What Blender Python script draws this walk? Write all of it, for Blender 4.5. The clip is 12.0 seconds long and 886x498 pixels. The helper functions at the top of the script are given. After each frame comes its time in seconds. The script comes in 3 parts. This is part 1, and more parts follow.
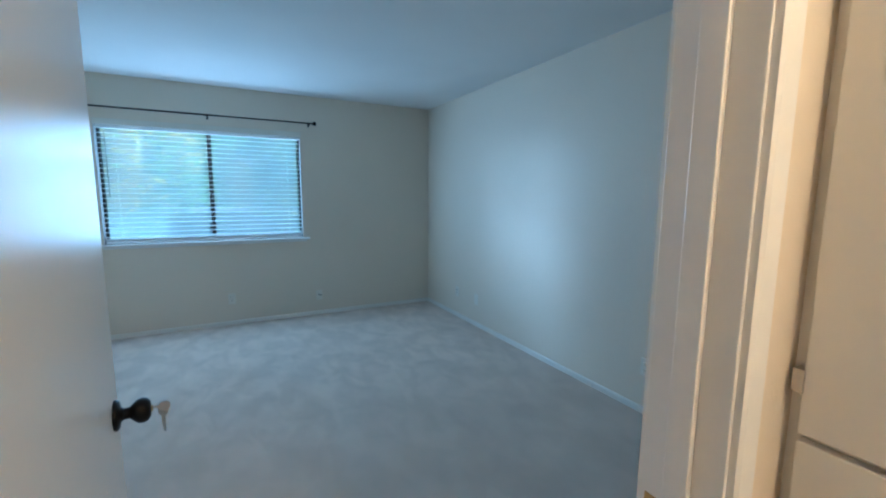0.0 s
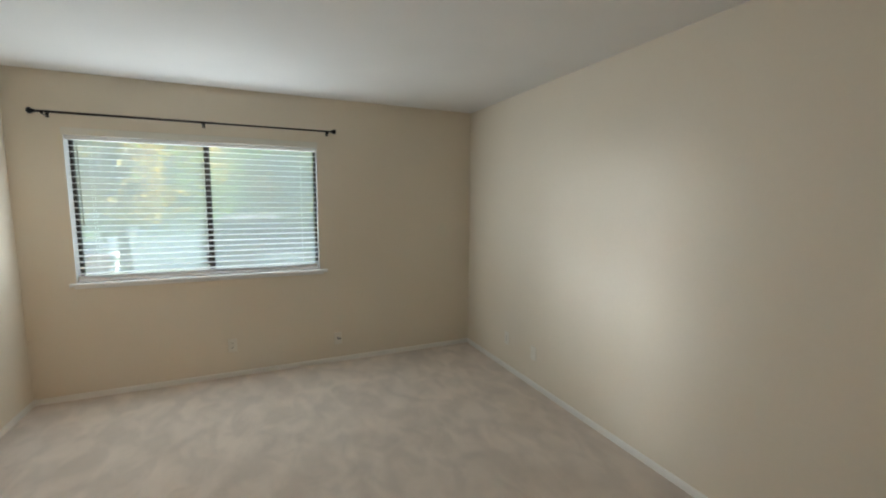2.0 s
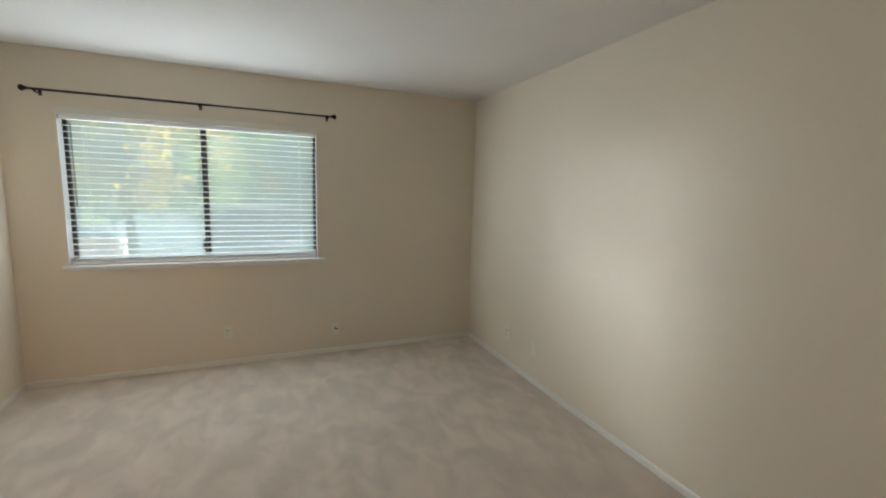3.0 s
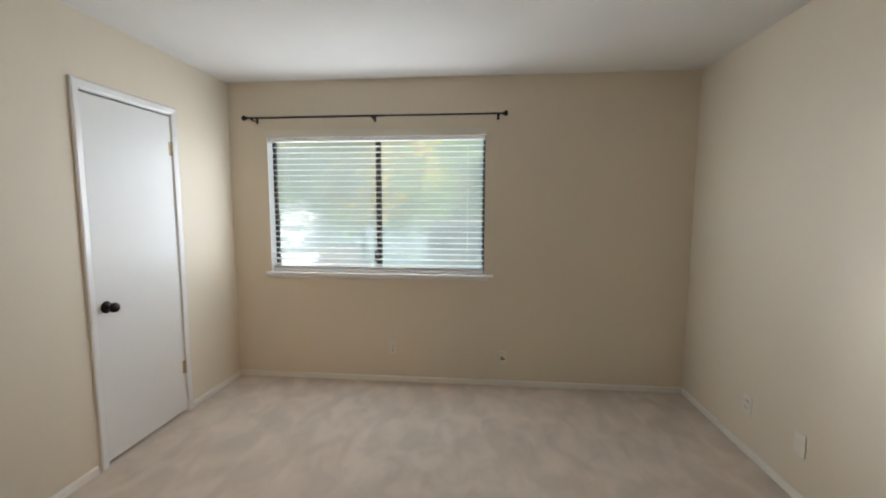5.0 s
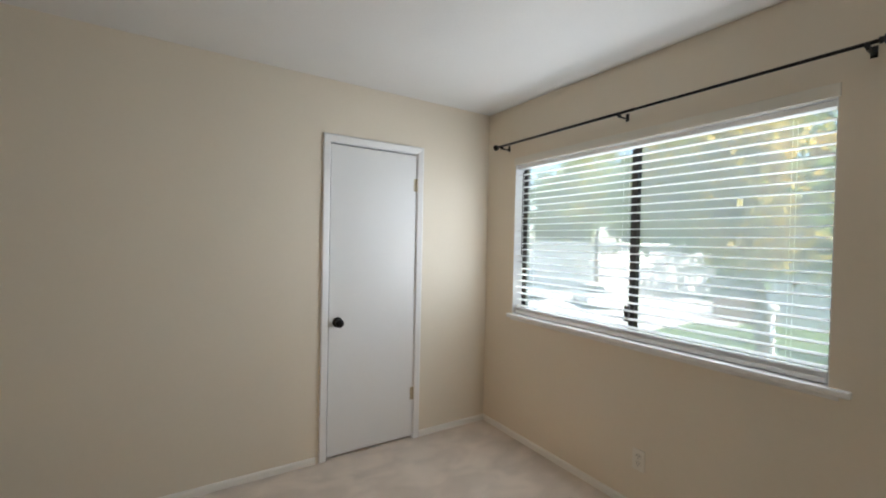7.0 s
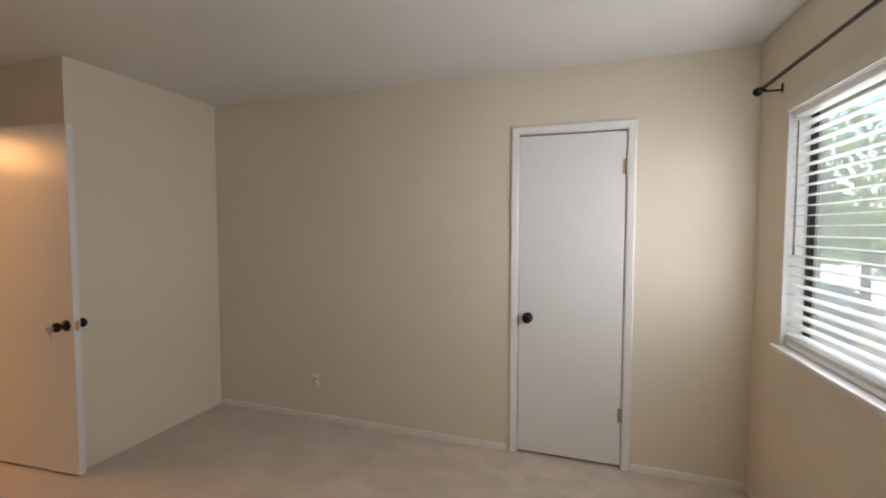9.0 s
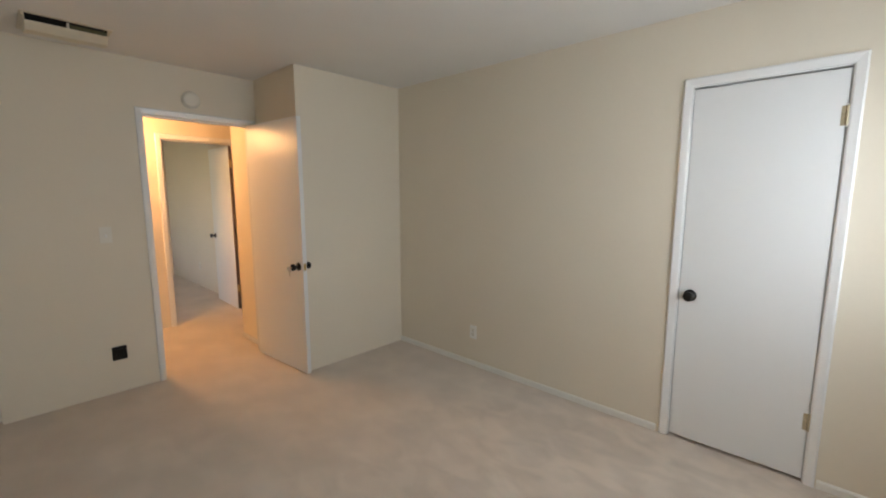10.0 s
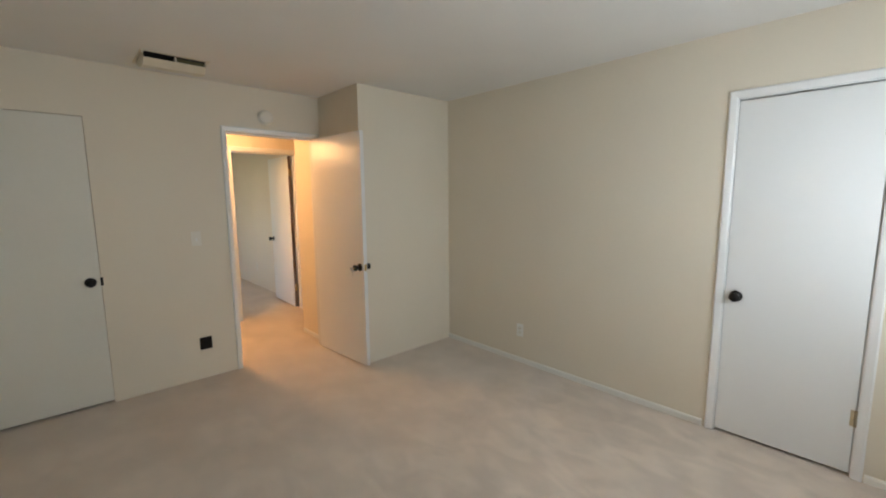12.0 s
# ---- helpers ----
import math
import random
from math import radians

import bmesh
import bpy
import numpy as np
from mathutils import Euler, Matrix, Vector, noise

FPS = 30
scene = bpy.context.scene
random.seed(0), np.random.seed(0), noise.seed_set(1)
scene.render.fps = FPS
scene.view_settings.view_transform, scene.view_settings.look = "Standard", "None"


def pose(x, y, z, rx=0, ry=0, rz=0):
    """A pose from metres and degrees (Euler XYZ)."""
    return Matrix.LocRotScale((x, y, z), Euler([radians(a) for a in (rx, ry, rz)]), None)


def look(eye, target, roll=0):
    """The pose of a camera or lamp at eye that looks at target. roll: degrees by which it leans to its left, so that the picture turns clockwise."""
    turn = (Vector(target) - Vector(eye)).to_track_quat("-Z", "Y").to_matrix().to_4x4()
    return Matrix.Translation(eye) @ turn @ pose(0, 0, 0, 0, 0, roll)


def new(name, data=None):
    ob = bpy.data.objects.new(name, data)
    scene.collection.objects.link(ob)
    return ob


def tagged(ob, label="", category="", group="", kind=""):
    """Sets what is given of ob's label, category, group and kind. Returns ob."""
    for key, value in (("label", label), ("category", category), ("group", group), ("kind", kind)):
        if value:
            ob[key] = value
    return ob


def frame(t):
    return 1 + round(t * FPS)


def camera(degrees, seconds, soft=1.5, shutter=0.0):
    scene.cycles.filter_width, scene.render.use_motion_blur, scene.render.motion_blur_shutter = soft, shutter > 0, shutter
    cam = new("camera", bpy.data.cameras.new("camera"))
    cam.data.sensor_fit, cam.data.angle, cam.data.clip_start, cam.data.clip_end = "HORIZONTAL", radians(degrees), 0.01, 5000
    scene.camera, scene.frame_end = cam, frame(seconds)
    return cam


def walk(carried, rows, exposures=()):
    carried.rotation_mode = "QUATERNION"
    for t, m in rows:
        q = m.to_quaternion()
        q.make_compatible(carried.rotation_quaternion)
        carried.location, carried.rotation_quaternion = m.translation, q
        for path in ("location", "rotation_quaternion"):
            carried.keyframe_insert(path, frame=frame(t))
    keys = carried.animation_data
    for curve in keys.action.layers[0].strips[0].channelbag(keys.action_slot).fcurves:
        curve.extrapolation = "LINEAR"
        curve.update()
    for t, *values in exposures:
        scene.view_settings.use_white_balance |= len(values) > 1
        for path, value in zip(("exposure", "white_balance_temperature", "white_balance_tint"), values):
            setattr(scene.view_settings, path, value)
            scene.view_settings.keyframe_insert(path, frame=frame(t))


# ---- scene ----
cam = camera(94.0, 12.0, soft=2.0)
PATH = [
    (0, (1.319, -0.501, 1.382), (2.243, 1.253, 1.123), 0.4),
    (0.2, (1.359, -0.377, 1.403), (2.328, 1.352, 1.140), -0.0),
    (0.5, (1.448, -0.195, 1.44), (2.368, 1.562, 1.182), 0.5),
    (0.7, (1.497, -0.098, 1.47), (2.348, 1.693, 1.204), -0.2),
    (1, (1.573, 0.059, 1.51), (2.305, 1.895, 1.203), 0.6),
    (1.2, (1.579, 0.144, 1.521), (2.279, 1.994, 1.225), 0.7),
    (1.5, (1.588, 0.303, 1.527), (2.406, 2.114, 1.302), 0.6),
    (1.7, (1.609, 0.366, 1.54), (2.439, 2.174, 1.338), 0.1),
    (2, (1.593, 0.4, 1.539), (2.399, 2.216, 1.306), 0.4),
    (2.2, (1.612, 0.428, 1.537), (2.416, 2.236, 1.251), 0.9),
    (2.5, (1.586, 0.426, 1.527), (2.393, 2.233, 1.238), 1.5),
    (2.7, (1.638, 0.44, 1.52), (2.432, 2.255, 1.239), 1.6),
    (4.3, (1.763, 0.693, 1.456), (2.009, 2.664, 1.225), 0.1),
    (4.5, (1.86, 0.777, 1.457), (1.894, 2.76, 1.203), -0.4),
    (4.8, (1.969, 0.908, 1.444), (1.804, 2.887, 1.21), -0.6),
    (5, (2.059, 1.037, 1.442), (1.872, 3.017, 1.239), 0.1),
    (5.3, (2.146, 1.223, 1.462), (1.836, 3.198, 1.395), -1.5),
    (5.5, (2.218, 1.339, 1.47), (1.731, 3.277, 1.395), 0.1),
    (5.8, (2.333, 1.456, 1.448), (1.372, 3.21, 1.436), -0.5),
    (6, (2.422, 1.542, 1.452), (1.187, 3.112, 1.371), 0.8),
    (6.2, (2.479, 1.651, 1.427), (1.096, 3.093, 1.338), 0.7),
    (6.5, (2.548, 1.912, 1.415), (1.119, 3.311, 1.38), 2.3),
    (6.8, (2.574, 2.118, 1.426), (1.05, 3.413, 1.404), 1.1),
    (7, (2.605, 2.225, 1.42), (0.918, 3.299, 1.386), 1.2),
    (7.2, (2.648, 2.35, 1.437), (0.803, 3.121, 1.389), 0.4),
    (8.8, (2.651, 3.345, 1.465), (0.722, 2.824, 1.376), -0.6),
    (9, (2.651, 3.373, 1.449), (0.749, 2.76, 1.354), 0.1),
    (9.3, (2.578, 3.449, 1.452), (0.749, 2.644, 1.361), 0.1),
    (9.5, (2.556, 3.48, 1.457), (0.763, 2.599, 1.357), -0.7),
    (9.8, (2.606, 3.562, 1.45), (0.97, 2.433, 1.233), 0.6),
    (10, (2.67, 3.614, 1.472), (1.214, 2.27, 1.202), 0),
    (10.2, (2.722, 3.65, 1.497), (1.318, 2.249, 1.236), 0.8),
    (10.5, (2.816, 3.659, 1.543), (1.389, 2.267, 1.374), 0.8),
    (10.7, (2.883, 3.65, 1.556), (1.465, 2.25, 1.387), 0.3),
    (11, (2.933, 3.649, 1.557), (1.514, 2.252, 1.377), 1.7),
    (11.2, (2.95, 3.65, 1.557), (1.518, 2.269, 1.349), 1.4),
    (11.5, (2.959, 3.65, 1.54), (1.533, 2.27, 1.286), 1.1),
    (11.7, (2.954, 3.653, 1.529), (1.554, 2.253, 1.245), 0.5),
    (12, (2.952, 3.666, 1.507), (1.602, 2.214, 1.248), -0.5),
]
EXPOSURES = [
    (0.0, 1.84, 3860, -6), (0.3, 2.03, 4450, -5), (0.5, 2.05, 4850, -3), (1.0, 1.91, 5440, 1), (1.5, 1.95, 5890, 5), (2.5, 1.93, 6140, 8),
    (4.5, 1.92, 6250, 11), (5.5, 1.89, 6300, 13), (7.0, 1.75, 6200, 12), (9.0, 1.65, 6700, 17), (9.5, 1.73, 6700, 14),
    (10.0, 1.97, 6300, 12), (10.5, 2.10, 6150, 8), (12.0, 2.07, 6150, 9),
]
walk(cam, [(t, look(eye, target, roll)) for t, eye, target, roll in PATH], EXPOSURES)

# ---- world, sun and lamps ----
SUN_EL, SUN_AZ = radians(44), radians(97)   # azimuth from +y towards +x
world = bpy.data.worlds.new("sky")
scene.world = world
world.use_nodes = True
wn = world.node_tree.nodes
sky = wn.new("ShaderNodeTexSky")
sky.sky_type, sky.sun_disc, sky.sun_elevation, sky.sun_rotation = "NISHITA", False, SUN_EL, SUN_AZ
world.node_tree.links.new(sky.outputs[0], wn["Background"].inputs[0])
wn["Background"].inputs[1].default_value = 0.15


def lamp(name, kind, energy, color, m, label="", **settings):
    data = bpy.data.lights.new(name, kind)
    data.energy, data.color = energy, color
    for key, value in settings.items():
        if key == "angle":
            data.angle = value
        elif key == "spread":
            data.spread = value
        elif key == "radius":
            data.shadow_soft_size = value
        elif key == "size":
            data.shape, data.size, data.size_y = "RECTANGLE", value[0], value[1]
    ob = new(name, data)
    ob.matrix_world = m
    return ob


SUN_DIR = Vector((math.sin(SUN_AZ) * math.cos(SUN_EL), math.cos(SUN_AZ) * math.cos(SUN_EL), math.sin(SUN_EL)))
lamp("sun", "SUN", 5.0, (1.0, 0.95, 0.86), look(SUN_DIR * 60, (0, 0, 0)), angle=radians(0.5))
lamp("hall_bulb", "POINT", 12.0, (1.0, 0.51, 0.19), pose(1.985, -1.15, 2.10), radius=0.14)
for wy, watts in ((4.306, 3.4), (4.386, 2.8)):   # sky light, before and behind the blind
    lamp("window_daylight", "AREA", watts, (0.90, 0.96, 1.0), look((1.204, wy, 1.455), (1.204, 0.0, 1.455)), size=(1.70, 1.04))
for side, watts, rise in ((0.80, 0.22, 0.0), (-0.80, 0.085, 0.35)):   # slanting fill lamps added in the opening to brighten both side walls
    for x in (0.55, 1.20, 1.85):
        lamp("side_wall_fill", "AREA", watts, (0.92, 0.97, 1.0), look((x, 4.302, 1.455), (x + side, 3.702, 1.455 + rise)), size=(0.05, 1.0), spread=radians(95))
# Strip lamps added in the opening to brighten the ceiling near the window.
for i in range(3):   # light thrown up from the sunlit ground
    lamp("ground_daylight", "AREA", 0.26, (0.84, 0.93, 1.0), look((1.204, 4.302, 1.05 + 0.35 * i), (1.204, 3.302, 2.05 + 0.35 * i)), size=(1.68, 0.03))
for z in (1.25, 1.75):   # strips added in the opening, aimed down like upper-sky light, to brighten the floor
    lamp("floor_fill", "AREA", 0.30, (0.90, 0.96, 1.0), look((1.204, 4.302, z), (1.204, 3.302, z - 0.9)), size=(1.68, 0.03))
# Narrow beams added in the opening to throw soft bands on the east wall.
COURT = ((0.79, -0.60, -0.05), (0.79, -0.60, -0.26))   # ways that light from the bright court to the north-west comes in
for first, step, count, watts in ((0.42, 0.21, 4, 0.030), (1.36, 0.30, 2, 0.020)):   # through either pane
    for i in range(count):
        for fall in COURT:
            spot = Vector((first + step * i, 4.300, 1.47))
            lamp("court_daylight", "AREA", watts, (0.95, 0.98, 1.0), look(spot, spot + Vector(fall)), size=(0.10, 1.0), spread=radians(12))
# Area lamp added in an unseen opening to light the far room.
lamp("far_room_daylight", "AREA", 0.22, (1.0, 0.91, 0.77), look((4.18, -3.3, 1.45), (0.7, -3.2, 1.2)), size=(1.5, 1.1))

# ---- materials ----
def material(name, color, rough=0.6, metal=0.0, vary=0.06, scale=6.0, fine=90.0, bump=0.0, bump_scale=300.0, warm=0.0,
             island=0.0, piece=0.0, spec=0.5, emission=0.0, coat=0.0):
    """A principled surface with mottling at two scales, roughness variation and fine relief."""
    m = bpy.data.materials.new(name)
    m.use_nodes = True
    nt, nodes, links = m.node_tree, m.node_tree.nodes, m.node_tree.links
    p = nodes["Principled BSDF"]
    p.inputs["Metallic"].default_value = metal
    p.inputs["Specular IOR Level"].default_value = spec
    p.inputs["Coat Weight"].default_value = coat
    co = nodes.new("ShaderNodeTexCoord")
    big, small = nodes.new("ShaderNodeTexNoise"), nodes.new("ShaderNodeTexNoise")
    big.inputs["Scale"].default_value, big.inputs["Detail"].default_value = scale, 4.0
    small.inputs["Scale"].default_value, small.inputs["Detail"].default_value = fine, 3.0
    links.new(co.outputs["Object"], big.inputs["Vector"])
    links.new(co.outputs["Object"], small.inputs["Vector"])
    mix = nodes.new("ShaderNodeMath")
    mix.operation = "MULTIPLY_ADD"
    mix.inputs[1].default_value = 0.4
    links.new(small.outputs[0], mix.inputs[0])
    links.new(big.outputs[0], mix.inputs[2])
    ramp = nodes.new("ShaderNodeMapRange")
    ramp.inputs[1].default_value, ramp.inputs[2].default_value = 0.4, 1.0
    ramp.inputs[3].default_value, ramp.inputs[4].default_value = 1.0 - vary, 1.0 + vary
    links.new(mix.outputs[0], ramp.inputs[0])
    value = ramp.outputs[0]
    for amount, node, out in ((island, "ShaderNodeNewGeometry", "Random Per Island"), (piece, "ShaderNodeObjectInfo", "Random")):
        if amount:
            src, r2, mul = nodes.new(node), nodes.new("ShaderNodeMapRange"), nodes.new("ShaderNodeMath")
            r2.inputs[3].default_value, r2.inputs[4].default_value = 1 - amount, 1 + amount
            mul.operation = "MULTIPLY"
            links.new(src.outputs[out], r2.inputs[0])
            links.new(r2.outputs[0], mul.inputs[0])
            links.new(value, mul.inputs[1])
            value = mul.outputs[0]
    tint = nodes.new("ShaderNodeVectorMath")
    tint.operation = "SCALE"
    tint.inputs[0].default_value = color
    links.new(value, tint.inputs["Scale"])
    links.new(tint.outputs[0], p.inputs["Base Color"])
    rr = nodes.new("ShaderNodeMapRange")
    rr.inputs[3].default_value, rr.inputs[4].default_value = max(0.02, rough - 0.025), min(1.0, rough + 0.025)
    links.new(big.outputs[0], rr.inputs[0])
    links.new(rr.outputs[0], p.inputs["Roughness"])
    if bump:
        grain, b = nodes.new("ShaderNodeTexNoise"), nodes.new("ShaderNodeBump")
        grain.inputs["Scale"].default_value, grain.inputs["Detail"].default_value = bump_scale, 3.0
        b.inputs["Strength"].default_value, b.inputs["Distance"].default_value = bump, 0.002
        links.new(co.outputs["Object"], grain.inputs["Vector"])
        links.new(grain.outputs[0], b.inputs["Height"])
        links.new(b.outputs[0], p.inputs["Normal"])
    if emission:
        p.inputs["Emission Color"].default_value = (*color, 1)
        p.inputs["Emission Strength"].default_value = emission
    return m


def carpet_material():
    """Cut-pile carpet: tuft relief, with brushed lighter and darker swathes."""
    m = material("carpet", (0.665, 0.575, 0.485), rough=0.95, vary=0.10, scale=3.0, fine=420.0, spec=0.1)
    nodes, links = m.node_tree.nodes, m.node_tree.links
    p = nodes["Principled BSDF"]
    p.inputs["Sheen Weight"].default_value = 0.25
    p.inputs["Sheen Roughness"].default_value = 0.5
    co = nodes.new("ShaderNodeTexCoord")
    mp = nodes.new("ShaderNodeMapping")
    mp.inputs["Rotation"].default_value = (0, 0, radians(35))
    mp.inputs["Scale"].default_value = (1.5, 0.9, 1.0)
    links.new(co.outputs["Object"], mp.inputs["Vector"])
    nap = nodes.new("ShaderNodeTexNoise")
    nap.inputs["Scale"].default_value, nap.inputs["Detail"].default_value = 4.4, 4.0
    nap.inputs["Roughness"].default_value, nap.inputs["Distortion"].default_value = 0.50, 0.6
    links.new(mp.outputs[0], nap.inputs["Vector"])
    r = nodes.new("ShaderNodeMapRange")
    r.inputs[1].default_value, r.inputs[2].default_value, r.inputs[3].default_value, r.inputs[4].default_value = 0.40, 0.62, 0.925, 1.08
    links.new(nap.outputs[0], r.inputs[0])
    tread, calm = nodes.new("ShaderNodeSeparateXYZ"), nodes.new("ShaderNodeMapRange")   # brush marks are fresh towards the window, trodden out by the entry
    calm.inputs[1].default_value, calm.inputs[2].default_value, calm.inputs[3].default_value, calm.inputs[4].default_value = 1.3, 2.6, 0.3, 1.0
    links.new(co.outputs["Object"], tread.inputs[0])
    links.new(tread.outputs[1], calm.inputs[0])
    even = nodes.new("ShaderNodeMix")
    even.inputs[2].default_value = 1.0
    links.new(calm.outputs[0], even.inputs[0])
    links.new(r.outputs[0], even.inputs[3])
    sc = nodes.new("ShaderNodeVectorMath")
    sc.operation = "SCALE"
    old = p.inputs["Base Color"].links[0].from_socket
    links.new(old, sc.inputs[0])
    links.new(even.outputs[0], sc.inputs["Scale"])
    links.new(sc.outputs[0], p.inputs["Base Color"])
    tuft, b = nodes.new("ShaderNodeTexVoronoi"), nodes.new("ShaderNodeBump")
    tuft.inputs["Scale"].default_value = 260.0
    b.inputs["Strength"].default_value, b.inputs["Distance"].default_value = 0.7, 0.004
    links.new(co.outputs["Object"], tuft.inputs["Vector"])
    links.new(tuft.outputs["Distance"], b.inputs["Height"])
    links.new(b.outputs[0], p.inputs["Normal"])
    return m


def leaf_material(name, green, yellow, share):
    """Foliage that lets some light through; a share of the leaves has turned yellow."""
    m = bpy.data.materials.new(name)
    m.use_nodes = True
    nodes, links = m.node_tree.nodes, m.node_tree.links
    p = nodes["Principled BSDF"]
    geo, co = nodes.new("ShaderNodeNewGeometry"), nodes.new("ShaderNodeTexCoord")
    big = nodes.new("ShaderNodeTexNoise")
    big.inputs["Scale"].default_value = 0.5
    links.new(co.outputs["Object"], big.inputs["Vector"])
    add = nodes.new("ShaderNodeMath")
    add.operation = "MULTIPLY_ADD"
    add.inputs[1].default_value = 0.25
    links.new(geo.outputs["Random Per Island"], add.inputs[0])
    links.new(big.outputs[0], add.inputs[2])
    ramp = nodes.new("ShaderNodeValToRGB")
    ramp.color_ramp.elements[0].position, ramp.color_ramp.elements[1].position = 0.4, 0.84
    ramp.color_ramp.elements[0].color = (green[0] * 0.6, green[1] * 0.6, green[2] * 0.6, 1)
    ramp.color_ramp.elements[1].color = (*yellow, 1)
    mid = ramp.color_ramp.elements.new(1.0 - share)
    mid.color = (*green, 1)
    links.new(add.outputs[0], ramp.inputs[0])
    links.new(ramp.outputs[0], p.inputs["Base Color"])
    p.inputs["Roughness"].default_value = 0.55
    thin, both = nodes.new("ShaderNodeBsdfTranslucent"), nodes.new("ShaderNodeMixShader")
    both.inputs[0].default_value = 0.6
    links.new(ramp.outputs[0], thin.inputs[0])
    links.new(p.outputs[0], both.inputs[1])
    links.new(thin.outputs[0], both.inputs[2])
    links.new(both.outputs[0], nodes["Material Output"].inputs[0])
    return m


def glass_material():
    """Clear window glass; a translucent mix paints the pale glare over the view."""
    m = bpy.data.materials.new("hazy_glass")
    m.use_nodes = True
    nodes, links = m.node_tree.nodes, m.node_tree.links
    p = nodes["Principled BSDF"]
    p.inputs["Base Color"].default_value = (0.96, 0.985, 0.975, 1)
    p.inputs["Roughness"].default_value = 0.0
    p.inputs["Transmission Weight"].default_value = 1.0
    p.inputs["IOR"].default_value = 1.45
    co, haze_noise, r = nodes.new("ShaderNodeTexCoord"), nodes.new("ShaderNodeTexNoise"), nodes.new("ShaderNodeMapRange")
    haze_noise.inputs["Scale"].default_value, haze_noise.inputs["Detail"].default_value = 3.0, 5.0
    r.inputs[3].default_value, r.inputs[4].default_value = 0.27, 0.37
    links.new(co.outputs["Object"], haze_noise.inputs["Vector"])
    links.new(haze_noise.outputs[0], r.inputs[0])
    haze, both = nodes.new("ShaderNodeBsdfTranslucent"), nodes.new("ShaderNodeMixShader")
    haze.inputs[0].default_value = (0.92, 0.90, 0.84, 1)
    links.new(r.outputs[0], both.inputs[0])
    links.new(p.outputs[0], both.inputs[1])
    links.new(haze.outputs[0], both.inputs[2])
    links.new(both.outputs[0], nodes["Material Output"].inputs[0])
    return m


def screen_material():
    """Fine grey insect mesh: mostly open, the rest dark thread."""
    m = bpy.data.materials.new("insect_mesh")
    m.use_nodes = True
    nodes, links = m.node_tree.nodes, m.node_tree.links
    p = nodes["Principled BSDF"]
    p.inputs["Base Color"].default_value = (0.3, 0.3, 0.3, 1)
    p.inputs["Roughness"].default_value = 0.6
    clear, both = nodes.new("ShaderNodeBsdfTransparent"), nodes.new("ShaderNodeMixShader")
    both.inputs[0].default_value = 0.04
    links.new(clear.outputs[0], both.inputs[1])
    links.new(p.outputs[0], both.inputs[2])
    links.new(both.outputs[0], nodes["Material Output"].inputs[0])
    return m


SCREEN = screen_material()
WALL = material("wall_paint", (0.736, 0.662, 0.540), rough=0.62, vary=0.025, scale=1.6, fine=40.0, bump=0.25, bump_scale=170.0, spec=0.35)
CEILING = material("ceiling_paint", (0.755, 0.738, 0.705), rough=0.85, vary=0.03, scale=2.0, fine=60.0, bump=0.5, bump_scale=120.0, spec=0.2)
TRIM = material("trim_gloss_paint", (0.80, 0.795, 0.78), rough=0.22, vary=0.03, scale=4.0, fine=60.0, bump=0.05, bump_scale=90.0)
DOOR = material("door_semi_gloss_paint", (0.77, 0.768, 0.755), rough=0.29, spec=0.22, vary=0.015, scale=2.5, fine=30.0, bump=0.06, bump_scale=45.0)
CLOSET_DOOR = material("closet_door_paint", (0.71, 0.685, 0.60), rough=0.45, vary=0.03, scale=2.5, fine=30.0, bump=0.06, bump_scale=45.0)
CARPET = carpet_material()
BLACK = material("blackened_metal", (0.012, 0.011, 0.010), rough=0.34, metal=0.6, vary=0.2, scale=30.0)
BRASS = material("dull_brass", (0.52, 0.38, 0.17), rough=0.35, metal=1.0, vary=0.15, scale=50.0)
BASE = material("baseboard_paint", (0.79, 0.765, 0.705), rough=0.4, vary=0.03, scale=4.0)
HINGE = material("painted_over_brass", (0.47, 0.40, 0.28), rough=0.4, metal=0.7, vary=0.2, scale=60.0)
STEEL = material("worn_steel", (0.55, 0.54, 0.52), rough=0.3, metal=1.0, vary=0.12, scale=60.0)
PLASTIC = material("ivory_plastic", (0.76, 0.72, 0.63), rough=0.4, vary=0.03, scale=20.0)
WHITE_PLASTIC = material("white_plastic", (0.80, 0.79, 0.75), rough=0.4, vary=0.02, scale=20.0)
DARK = material("dark_slot", (0.02, 0.018, 0.015), rough=0.8, vary=0.1)
BRONZE = material("bronze_anodised_aluminium", (0.035, 0.030, 0.026), rough=0.4, metal=0.5, vary=0.12, scale=12.0)
SLAT = material("white_slat", (0.82, 0.82, 0.80), rough=0.35, vary=0.02, scale=8.0, piece=0.02)
WAND = material("smoky_plastic", (0.16, 0.15, 0.14), rough=0.25, vary=0.05)
VENT = material("vent_enamel", (0.66, 0.60, 0.48), rough=0.45, vary=0.05, scale=12.0)
OLIVE = material("vent_inside", (0.11, 0.095, 0.035), rough=0.6, vary=0.2, scale=20.0)
GLASS = glass_material()
STUCCO = material("white_stucco", (0.70, 0.69, 0.66), rough=0.9, vary=0.07, scale=1.2, fine=25.0, bump=0.6, bump_scale=40.0)
BROWN_BOARD = material("brown_board", (0.11, 0.08, 0.07), rough=0.8, vary=0.2, scale=3.0, piece=0.15)
BRICK = material("red_brick", (0.25, 0.155, 0.12), rough=0.85, vary=0.18, scale=4.0, piece=0.2)
ROOFING = material("roof_shingle", (0.16, 0.15, 0.145), rough=0.9, vary=0.2, scale=3.0)
